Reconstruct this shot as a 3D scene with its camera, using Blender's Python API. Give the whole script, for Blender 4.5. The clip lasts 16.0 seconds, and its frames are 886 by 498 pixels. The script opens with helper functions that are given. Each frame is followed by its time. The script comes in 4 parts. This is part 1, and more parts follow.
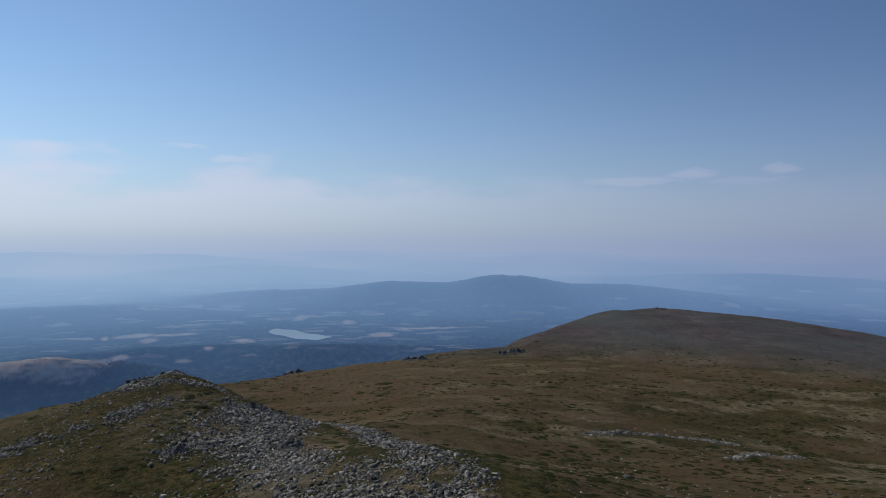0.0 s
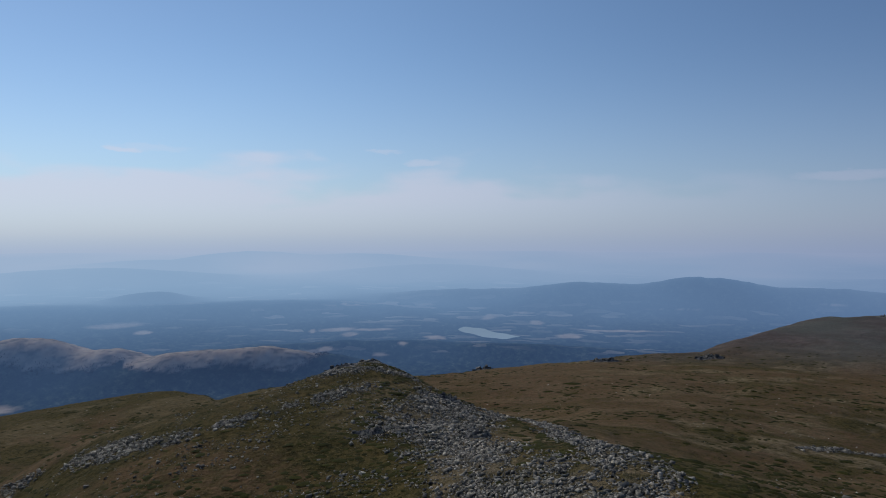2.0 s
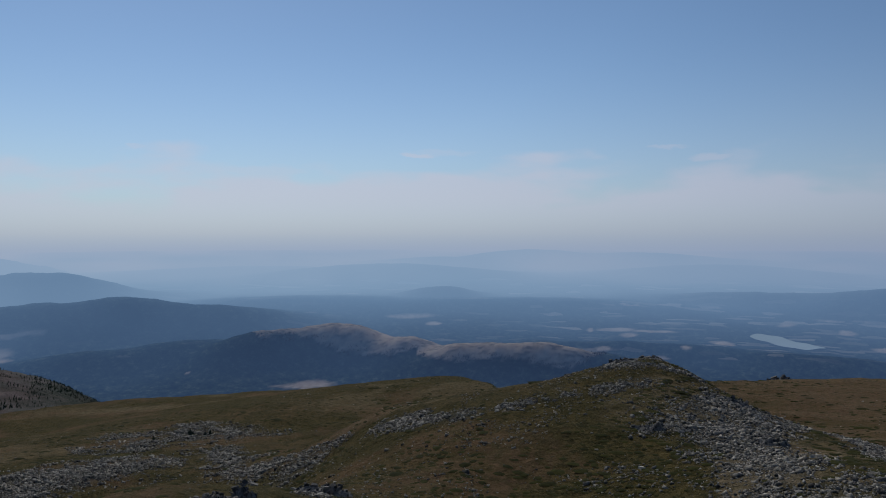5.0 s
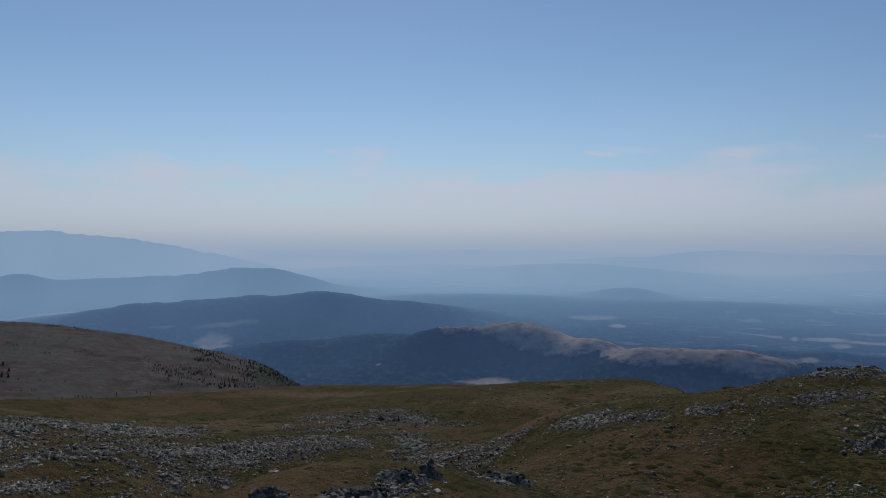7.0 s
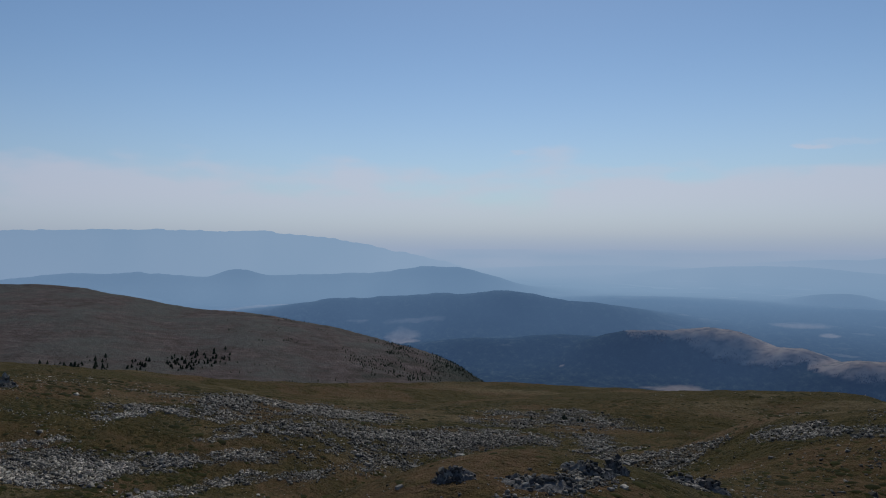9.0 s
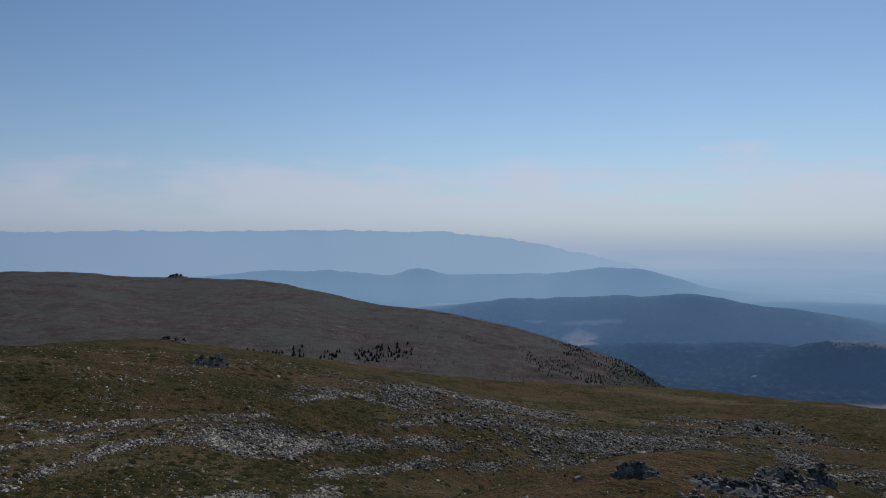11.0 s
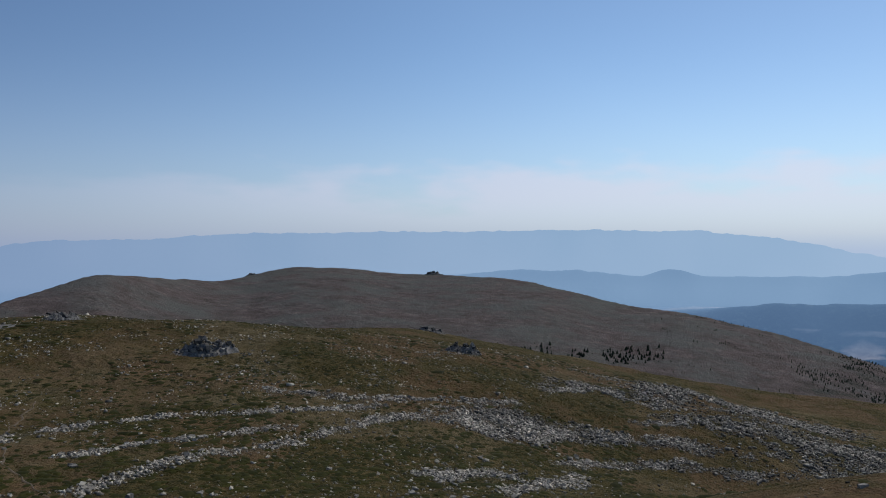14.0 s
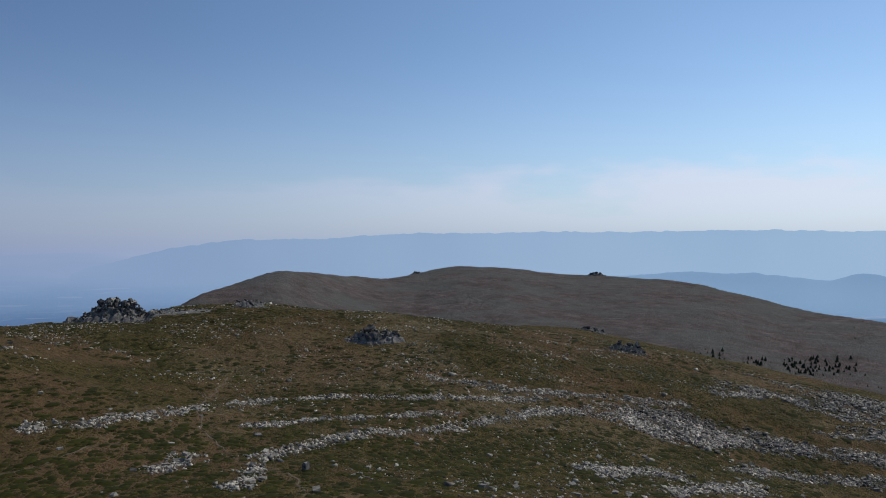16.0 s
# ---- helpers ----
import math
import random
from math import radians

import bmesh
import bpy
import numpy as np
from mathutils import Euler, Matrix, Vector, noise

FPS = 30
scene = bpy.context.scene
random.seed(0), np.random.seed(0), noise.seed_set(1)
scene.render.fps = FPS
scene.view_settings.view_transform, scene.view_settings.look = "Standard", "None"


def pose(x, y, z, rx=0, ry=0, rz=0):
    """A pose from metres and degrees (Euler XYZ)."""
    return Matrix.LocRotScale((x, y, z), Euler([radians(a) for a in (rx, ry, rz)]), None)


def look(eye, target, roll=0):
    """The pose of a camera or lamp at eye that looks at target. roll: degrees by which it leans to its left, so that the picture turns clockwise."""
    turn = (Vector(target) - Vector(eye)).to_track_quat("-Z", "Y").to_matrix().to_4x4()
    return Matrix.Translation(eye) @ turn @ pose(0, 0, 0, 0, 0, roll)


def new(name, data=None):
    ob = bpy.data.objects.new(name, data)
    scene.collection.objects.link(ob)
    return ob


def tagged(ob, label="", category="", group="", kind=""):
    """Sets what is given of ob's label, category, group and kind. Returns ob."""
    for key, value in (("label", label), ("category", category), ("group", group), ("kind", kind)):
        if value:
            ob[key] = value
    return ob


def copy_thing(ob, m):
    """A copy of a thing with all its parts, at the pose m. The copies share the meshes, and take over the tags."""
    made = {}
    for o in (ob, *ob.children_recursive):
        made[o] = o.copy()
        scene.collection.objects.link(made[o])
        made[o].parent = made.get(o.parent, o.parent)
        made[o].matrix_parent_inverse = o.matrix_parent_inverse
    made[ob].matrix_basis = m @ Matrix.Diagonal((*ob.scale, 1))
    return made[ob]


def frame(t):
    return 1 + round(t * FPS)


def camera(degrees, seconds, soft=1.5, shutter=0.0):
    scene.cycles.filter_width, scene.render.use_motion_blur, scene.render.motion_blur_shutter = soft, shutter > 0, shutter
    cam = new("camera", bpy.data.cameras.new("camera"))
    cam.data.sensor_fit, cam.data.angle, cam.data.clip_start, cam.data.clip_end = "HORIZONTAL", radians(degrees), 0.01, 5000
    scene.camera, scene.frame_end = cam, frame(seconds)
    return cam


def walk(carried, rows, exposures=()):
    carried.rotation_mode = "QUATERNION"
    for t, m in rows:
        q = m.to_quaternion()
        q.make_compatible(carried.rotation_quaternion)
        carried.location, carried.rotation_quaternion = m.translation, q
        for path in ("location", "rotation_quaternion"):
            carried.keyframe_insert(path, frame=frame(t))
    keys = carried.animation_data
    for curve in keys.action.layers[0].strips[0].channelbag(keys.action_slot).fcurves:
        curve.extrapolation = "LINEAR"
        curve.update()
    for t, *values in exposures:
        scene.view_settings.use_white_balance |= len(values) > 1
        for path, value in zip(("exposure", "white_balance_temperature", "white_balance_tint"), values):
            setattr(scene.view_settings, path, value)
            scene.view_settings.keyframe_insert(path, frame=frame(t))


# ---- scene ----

# ---- camera ----
cam = camera(64.2, 16.0, soft=1.0)
walk(cam, [
    (0.0, pose(0.00, 0.00, 0.00, 88.82, -0.16, 0.00)),
    (1.0, pose(-0.04, 0.14, -0.77, 88.83, -0.06, 7.65)),
    (2.0, pose(-0.09, 0.23, -1.54, 88.85, 0.01, 15.13)),
    (3.0, pose(-0.17, 0.27, -2.31, 88.84, 0.04, 22.57)),
    (4.0, pose(-0.25, 0.28, -3.08, 88.80, 0.05, 30.03)),
    (6.5, pose(-0.49, 0.15, -5.06, 88.76, -0.01, 48.47)),
    (7.5, pose(-0.58, 0.06, -5.87, 88.76, -0.10, 55.86)),
    (8.0, pose(-0.62, 0.01, -6.29, 88.75, -0.11, 59.59)),
    (9.0, pose(-0.70, -0.09, -7.14, 88.76, -0.11, 66.99)),
    (11.5, pose(-0.82, -0.33, -9.38, 88.80, -0.03, 84.72)),
    (12.0, pose(-0.82, -0.37, -9.85, 88.80, 0.03, 88.10)),
    (13.0, pose(-0.81, -0.43, -10.83, 88.82, 0.13, 94.67)),
    (14.0, pose(-0.77, -0.47, -11.84, 88.84, 0.17, 101.17)),
    (15.0, pose(-0.70, -0.47, -12.90, 88.88, 0.15, 107.67)),
    (16.0, pose(-0.58, -0.44, -14.01, 88.91, 0.09, 114.20)),
], exposures=[(0.0, -0.08, 6250, 10), (3.5, -0.36, 6300, 10), (7.0, -0.48, 6300, 10), (9.0, -0.48, 6300, 10), (11.5, -0.34, 6300, 10), (12.5, -0.22, 6300, 10), (16.0, 0.06, 6400, 10)])

# ---- sky and sun ----
SUN_AZ, SUN_EL = 60.0, 44.0          # degrees to the left of +y, and above the horizon
HAZE = (0.43, 0.502, 0.655)            # colour of the air over the horizon
GLOW_AWAY, GLOW_SUN = (0.61, 0.645, 0.745), (1.06, 1.10, 1.08)   # tint of sky and painted lowland haze, far from the sun and near it
world = bpy.data.worlds.new("sky")
scene.world = world
world.use_nodes = True
wn, wl = world.node_tree.nodes, world.node_tree.links
wn.clear()
w_out, w_bg, w_sky = wn.new("ShaderNodeOutputWorld"), wn.new("ShaderNodeBackground"), wn.new("ShaderNodeTexSky")
w_sky.sky_type, w_sky.sun_disc = "NISHITA", False
w_sky.sun_elevation, w_sky.sun_rotation = radians(SUN_EL), radians(-SUN_AZ)
w_sky.altitude, w_sky.air_density, w_sky.dust_density, w_sky.ozone_density = 1800, 1.0, 0.6, 2.5
SKY_STRENGTH = 0.10


def world_node(kind, operation=None, **values):
    n = wn.new(kind)
    if operation:
        n.operation = operation
    for k, value in values.items():
        n.inputs[int(k[1:])].default_value = value
    return n


# haze towards the horizon and thin streaks of cloud, by height above it
w_way = wn.new("ShaderNodeTexCoord")
# the air is brighter round the sun than across from it
sun_way = Vector((-math.sin(radians(SUN_AZ)) * math.cos(radians(SUN_EL)), math.cos(radians(SUN_AZ)) * math.cos(radians(SUN_EL)), math.sin(radians(SUN_EL))))
w_dot = wn.new("ShaderNodeVectorMath")
w_dot.operation = "DOT_PRODUCT"
w_dot.inputs[1].default_value = sun_way
wl.new(w_way.outputs["Generated"], w_dot.inputs[0])
w_xyz = wn.new("ShaderNodeSeparateXYZ")
wl.new(w_way.outputs["Generated"], w_xyz.inputs[0])
w_up = world_node("ShaderNodeMapRange", _1=-0.02, _2=0.30, _3=1.0, _4=0.0)
wl.new(w_xyz.outputs["Z"], w_up.inputs[0])
w_fall = world_node("ShaderNodeMath", "POWER", _1=2.4)
wl.new(w_up.outputs[0], w_fall.inputs[0])
w_thick = world_node("ShaderNodeMath", "MULTIPLY", _1=0.98)
wl.new(w_fall.outputs[0], w_thick.inputs[0])
w_haze = wn.new("ShaderNodeMix")
w_haze.data_type = "RGBA"
w_haze.inputs[7].default_value = (*[c / SKY_STRENGTH for c in HAZE], 1)
wl.new(w_thick.outputs[0], w_haze.inputs[0])
wl.new(w_sky.outputs["Color"], w_haze.inputs[6])
# bank of thin cloud over the haze, with an uneven upper edge, and a few wisps above it
w_map = wn.new("ShaderNodeMapping")
w_map.inputs["Scale"].default_value = (1.0, 1.0, 3.2)
wl.new(w_way.outputs["Generated"], w_map.inputs["Vector"])


def world_noise(scale, detail, rough):
    n = wn.new("ShaderNodeTexNoise")
    n.inputs["Scale"].default_value, n.inputs["Detail"].default_value, n.inputs["Roughness"].default_value = scale, detail, rough
    wl.new(w_map.outputs[0], n.inputs["Vector"])
    return n.outputs["Fac"]


def world_math(operation, *values):
    n = wn.new("ShaderNodeMath")
    n.operation = operation
    for k, value in enumerate(values):
        if isinstance(value, (int, float)):
            n.inputs[k].default_value = value
        else:
            wl.new(value, n.inputs[k])
    return n.outputs[0]


def world_range(value, a, b, c, d):
    n = world_node("ShaderNodeMapRange", _1=a, _2=b, _3=c, _4=d)
    n.interpolation_type = "SMOOTHSTEP"
    wl.new(value, n.inputs[0])
    return n.outputs[0]


w_z, w_dotv = w_xyz.outputs["Z"], w_dot.outputs["Value"]
w_broad, w_fine = world_noise(4.5, 3, 0.5), world_noise(16, 5, 0.6)
w_edge = world_math("ADD", w_z, world_math("MULTIPLY_ADD", w_broad, 0.20, -0.10))
w_edge = world_math("ADD", w_edge, world_math("MULTIPLY_ADD", w_fine, 0.028, -0.014))
w_bank = world_math("MULTIPLY", world_range(w_edge, 0.048, 0.088, 1.0, 0.0), world_range(w_z, -0.01, 0.06, 0.0, 1.0))
w_bank = world_math("MULTIPLY", w_bank, world_range(w_dotv, 0.2, 0.62, 0.10, 0.66))
w_az = world_math("MULTIPLY", world_math("ARCTAN2", world_math("MULTIPLY", w_xyz.outputs["X"], -1.0), w_xyz.outputs["Y"]), 57.2958)
w_el = world_math("MULTIPLY", world_math("ARCSINE", w_z), 57.2958)
w_az = world_math("ADD", w_az, world_math("MULTIPLY_ADD", w_fine, 3.0, -1.5))
w_el = world_math("ADD", w_el, world_math("MULTIPLY_ADD", world_noise(34, 4, 0.65), 0.9, -0.45))
# wisps: azimuth, height, half breadth and half depth in degrees, fullness
WISPS = [(39.4, 6.3, 1.0, 0.18, 0.55), (37.3, 6.5, 2.2, 0.25, 0.2), (19.9, 6.7, 1.1, 0.16, 0.3), (16.5, 5.8, 1.5, 0.26, 0.4), (30.8, 5.0, 2.6, 0.45, 0.35),
         (60.9, 6.5, 0.6, 0.14, 0.3), (-15.0, 4.2, 3.2, 0.3, 0.32), (-19.3, 4.7, 1.4, 0.3, 0.35), (-25.6, 4.9, 1.0, 0.3, 0.35), (-23.5, 4.1, 2.4, 0.25, 0.2), (75.0, 5.3, 3.0, 0.3, 0.3), (52.0, 4.9, 3.0, 0.35, 0.3)]
for azimuth, high, wide, deep, full in WISPS:
    u = world_math("DIVIDE", world_math("SUBTRACT", w_az, azimuth), wide)
    w = world_math("DIVIDE", world_math("SUBTRACT", w_el, high), deep)
    r = world_math("ADD", world_math("MULTIPLY", u, u), world_math("MULTIPLY", w, w))
    w_bank = world_math("MAXIMUM", w_bank, world_range(r, 0.0, 2.4, full, 0.0))
w_clouds = wn.new("ShaderNodeMix")
w_clouds.data_type = "RGBA"
w_clouds.inputs[7].default_value = (*[c / SKY_STRENGTH for c in (0.68, 0.67, 0.79)], 1)
wl.new(w_bank, w_clouds.inputs[0])
wl.new(w_haze.outputs[2], w_clouds.inputs[6])
w_glow = wn.new("ShaderNodeMix")
w_glow.data_type = "RGBA"
w_glow.inputs[6].default_value, w_glow.inputs[7].default_value = (*GLOW_AWAY, 1), (*GLOW_SUN, 1)
w_turn = world_node("ShaderNodeMapRange", _1=0.0, _2=0.75, _3=0.0, _4=1.0)
wl.new(w_dotv, w_turn.inputs[0])
wl.new(w_turn.outputs[0], w_glow.inputs[0])
w_lit = wn.new("ShaderNodeVectorMath")
w_lit.operation = "MULTIPLY"
wl.new(w_clouds.outputs[2], w_lit.inputs[0])
wl.new(w_glow.outputs[2], w_lit.inputs[1])
w_bg.inputs["Strength"].default_value = SKY_STRENGTH
wl.new(w_lit.outputs[0], w_bg.inputs["Color"])
wl.new(w_bg.outputs["Background"], w_out.inputs["Surface"])
sun = new("sun", bpy.data.lights.new("sun", "SUN"))
sun.data.energy, sun.data.angle, sun.data.color = 2.2, radians(0.6), (1.0, 0.95, 0.87)
sun.matrix_world = look(sun_way * 3000, (0, 0, 0))

# ---- land form ----
def lattice(ix, iy, seed):
    h = (ix * 374761393 + iy * 668265263 + seed * 974634777) & 0x7FFFFFFF
    h = ((h ^ (h >> 13)) * 1274126177) & 0x7FFFFFFF
    return ((h ^ (h >> 16)) & 0xFFFF) / 32767.5 - 1.0


def vnoise(x, y, seed=0):
    """Smooth noise from -1 to 1 over arrays."""
    x, y = np.asarray(x, float), np.asarray(y, float)
    ix, iy = np.floor(x).astype(np.int64), np.floor(y).astype(np.int64)
    fx, fy = x - ix, y - iy
    u, w = fx * fx * fx * (fx * (fx * 6 - 15) + 10), fy * fy * fy * (fy * (fy * 6 - 15) + 10)
    a, b = lattice(ix, iy, seed), lattice(ix + 1, iy, seed)
    c, d = lattice(ix, iy + 1, seed), lattice(ix + 1, iy + 1, seed)
    return (a * (1 - u) + b * u) * (1 - w) + (c * (1 - u) + d * u) * w


def fnoise(x, y, seed=0, octaves=4):
    total, amp = 0.0, 0.5
    for k in range(octaves):
        total = total + amp * vnoise(x * 2.03**k + 17.1 * k, y * 2.03**k - 9.7 * k, seed + k)
        amp *= 0.5
    return total


# rounded rises: distance from the summit, their breadth, first azimuth, step, heights
RISES = [
    (0, 60, 0, 25, [-3.2]),
    (110, 34, -40, 20, [1.8, -4.5, 13.5, -6.7, -12.3, 22.3, -8.0, -3.1, -2.7, -1.1, -6.5]),
    (190, 48, -40, 16, [3.9, -4.2, -7.5, 8.8, -4.3, 22.8, -33.5, -1.7, -11.8, -3.6, 0.9, -13.1, 15.9]),
    (250, 34, 8, 7, [5.1, -27.8, 64.8, -44.0, 27.2]),
    (330, 85, -40, 16, [-9.2, -13.3, 6.5, -4.8, -7.2, -15.1, -6.1, -13.5, 6.6, -0.0, 8.5, 15.1, 11.7]),
    (600, 150, -40, 14, [-8.7, 1.5, -17.7, 10.5, -20.1, 15.6, -9.8, 3.6, -36.9, -10.9, 10.5, 11.4, 2.5, -14.0, 5.4]),
    (900, 220, -40, 19, [0.2, 37.2, 28.3, -27.9, -24.3, -32.9]),
]
# rim of the plateau: azimuth, distance
RIM_AZ = [-180, -90, -45, -17, -5, 2, 14, 33, 45, 60, 90, 105, 116, 122, 130, 137, 150, 160, 180]
RIM_D = [500, 700, 915, 929, 640, 633, 596, 457, 788, 782, 666, 597, 501, 484, 549, 276, 273, 320, 500]
# crest of the long hill across the side valley: azimuth, distance, height
CREST_AZ = [58, 62, 66.3, 71.3, 75.4, 81.6, 87.4, 93, 97.1, 102.2, 105, 109.5, 113.7, 116.4, 119, 123.5, 127, 131.3, 134, 138, 144]
CREST_D = [1500, 1550, 1600, 1700, 1800, 1900, 2050, 2200, 2320, 2400, 2400, 2350, 2300, 2200, 2000, 1700, 1500, 1350, 1250, 1150, 1050]
CREST_Z = [-400, -363, -294, -266, -247, -213, -211, -169, -154, -148, -144, -119, -117, -134, -134, -104, -82, -105, -117, -170, -240]
FLOOR = -780.0


def polar(x, y):
    return np.degrees(np.arctan2(-x, y)), np.hypot(x, y)


def valley_z(d):
    """The lowland, seen ever flatter towards the horizon."""
    d = np.clip(d, 2900, 4900)
    return d * np.tan(np.radians(-(1.3 + 11.2 * ((4900 - d) / 2000) ** 1.3)))


def softmax(a, b, k):
    m = np.clip(0.5 + 0.5 * (a - b) / k, 0, 1)
    return b * (1 - m) + a * m + k * m * (1 - m)


def ground_z(x, y):
    x, y = np.asarray(x, float), np.asarray(y, float)
    az, d = polar(x, y)
    z = -30 - 0.12 * d
    for radius, broad, first, step, heights in RISES:
        for k, height in enumerate(heights):
            a = math.radians(first + step * k)
            z = z + height * np.exp(-((x + radius * math.sin(a)) ** 2 + (y - radius * math.cos(a)) ** 2) / (2 * broad * broad))
    over = (d - 12 - np.interp(az, RIM_AZ, RIM_D)) / 16
    z = z - 0.42 * 16 * np.logaddexp(0, over)
    near = np.clip(d / 150, 0.3, 1.5)
    z = z + near * (1.6 * fnoise(x / 45, y / 45, 3, 3) + 0.5 * fnoise(x / 9, y / 9, 5, 3))
    cd = np.interp(az, CREST_AZ, CREST_D)
    cz = sum(np.interp(az + k, CREST_AZ, CREST_Z) for k in (-1.2, -0.4, 0.4, 1.2)) / 4
    front = np.clip((cd - d) / (cd - 850), 0, 2)
    hill = cz - (210 + cz + 60 * np.clip((95 - az) / 30, 0, 1)) * front**1.25 - 0.3 * np.clip(d - cd, 0, None)
    hill = np.where((az > 150) | (az < 50), -900, hill - 3000 * np.clip((58 - az) / 100, 0, 1) - 3000 * np.clip((az - 144) / 100, 0, 1))
    hill = hill + 7 * fnoise(x / 160, y / 160, 8, 4) * np.clip(d / 2000, 0, 1)
    z = softmax(z, hill, 8)
    return softmax(z, np.full_like(z, FLOOR), 60)


# hills of the lowland: azimuth, its breadth, distance, its breadth, height of the crest as a slope in degrees
LOW_HILLS = [
    # bald meadow hills
    (46.0, 4.0, 3250, 110, -7.2), (51.5, 4.0, 3240, 90, -7.75), (40.5, 3.0, 3170, 90, -8.45), (33.5, 6.0, 3080, 90, -8.9), (28.5, 3.5, 3090, 70, -8.95), (24.5, 2.6, 3130, 70, -9.5),
    # wooded hills behind the valley
    (61.6, 4.2, 3700, 120, -4.85), (67.0, 5.0, 3700, 130, -5.1), (74.0, 6.0, 3700, 110, -5.35), (56.0, 5.0, 3660, 110, -5.6), (49.0, 9.0, 3930, 70, -5.1), (32.0, 12.0, 3900, 70, -5.35),
    (57.0, 5.0, 3330, 90, -8.3), (63.0, 5.0, 3300, 80, -8.6), (22.0, 9.0, 3330, 70, -8.6), (8.0, 9.0, 3300, 60, -8.9),
    # long ridges of the plain
    (67.5, 5.0, 4050, 60, -2.75), (76.0, 9.0, 4050, 60, -3.3), (83.2, 2.2, 4050, 60, -3.08), (93.0, 9.0, 4060, 60, -3.05), (108.0, 10.0, 4060, 60, -3.35),
    (-5.3, 4.5, 3990, 90, -3.3), (3.0, 6.0, 3980, 90, -3.9), (-13.0, 7.0, 4000, 80, -3.9), (12.0, 7.0, 3990, 60, -4.4), (37.5, 2.6, 4010, 45, -4.35),
    (30.0, 4.5, 4590, 40, -1.3), (36.5, 5.0, 4540, 40, -1.9), (42.0, 7.0, 4330, 45, -2.45), (53.0, 8.0, 4400, 40, -2.6), (16.0, 6.0, 4380, 40, -2.4), (22.0, 5.0, 4600, 40, -1.5), (-24.0, 8.0, 4300, 50, -2.9),
]


def backdrop_z(x, y):
    az, d = polar(x, y)
    z = valley_z(d)
    wobble = fnoise(az / 2.3, d / 260, 21, 4)
    rise = np.zeros_like(z)
    rough = 1 + 0.09 * fnoise(az / 3.1, d / 240, 23, 4) + 0.035 * fnoise(az / 0.7, d / 60, 25, 4)
    for a, wa, hd, wd, slope in LOW_HILLS:
        top, low = hd * math.tan(math.radians(slope)), float(valley_z(np.array(hd)))
        rise = rise + ((top - low) * np.exp(-0.5 * np.abs((az - a) / wa) ** 2.2 - 0.5 * ((d - hd) / wd) ** 2) * rough) ** 5
    z = z + rise**0.2
    # the high range, stepping down to the plain at both ends
    crest = np.interp(az, [64, 68, 70.2, 73.7, 77.5, 81.6, 92, 121, 124, 131, 135.4, 142], [-3.2, -2.2, -1.6, -0.9, -0.35, 0.12, 0.08, -0.12, -0.4, -0.5, -1.1, -2.8])
    top = 4440 * np.tan(np.radians(crest + 0.22 * fnoise(az / 4.5, az * 0 + 4, 31, 3) + 0.2 * np.abs(fnoise(az / 0.9, az * 0 + 9, 33, 4))))
    z = np.maximum(z, np.where((az > 64) & (az < 142), valley_z(d) + (top - valley_z(d)) * np.exp(-0.5 * ((d - 4440) / 60) ** 2), z))
    return z + wobble * np.interp(d, [2500, 3000, 3400, 4300, 4800], [4, 4, 7, 1.5, 1])


def seen_backdrop(az, el):
    """The distance at which the lowland meets a line of sight."""
    d = np.arange(2600.0, 4890.0, 4.0)
    x, y = -d * math.sin(radians(az)), d * math.cos(radians(az))
    return float(d[np.argmax(np.degrees(np.arctan(np.maximum(backdrop_z(x, y), -700) / d)) > el)])


# ---- materials ----
def material(name, rough=0.9):
    m = bpy.data.materials.new(name)
    m.use_nodes = True
    b = m.node_tree.nodes["Principled BSDF"]
    b.inputs["Roughness"].default_value = rough
    b.inputs["Specular IOR Level"].default_value = 0.25
    return m, m.node_tree.nodes, m.node_tree.links, b


def noise_node(nodes, links, scale, detail=5, rough=0.6, vector=None):
    n = nodes.new("ShaderNodeTexNoise")
    n.inputs["Scale"].default_value, n.inputs["Detail"].default_value, n.inputs["Roughness"].default_value = scale, detail, rough
    links.new(vector, n.inputs["Vector"])
    return n.outputs["Fac"]


def ramp(nodes, links, fac, stops):
    r = nodes.new("ShaderNodeValToRGB")
    while len(r.color_ramp.elements) < len(stops):
        r.color_ramp.elements.new(0.5)
    for e, (p, c) in zip(r.color_ramp.elements, stops):
        e.position, e.color = p, (*c, 1) if len(c) == 3 else (c[0], c[0], c[0], 1)
    links.new(fac, r.inputs["Fac"])
    return r.outputs["Color"]


def mix(nodes, links, fac, a, b):
    m = nodes.new("ShaderNodeMix")
    m.data_type = "RGBA"
    for socket, value in ((m.inputs[0], fac), (m.inputs[6], a), (m.inputs[7], b)):
        if isinstance(value, (tuple, float, int)):
            socket.default_value = (*value, 1) if isinstance(value, tuple) else value
        else:
            links.new(value, socket)
    return m.outputs[2]


def bump(nodes, links, height, strength, distance, b):
    n = nodes.new("ShaderNodeBump")
    n.inputs["Strength"].default_value, n.inputs["Distance"].default_value = strength, distance
    links.new(height, n.inputs["Height"])
    links.new(n.outputs["Normal"], b.inputs["Normal"])


def attribute(nodes, name):
    a = nodes.new("ShaderNodeAttribute")
    a.attribute_name = name
    return a.outputs["Fac"]


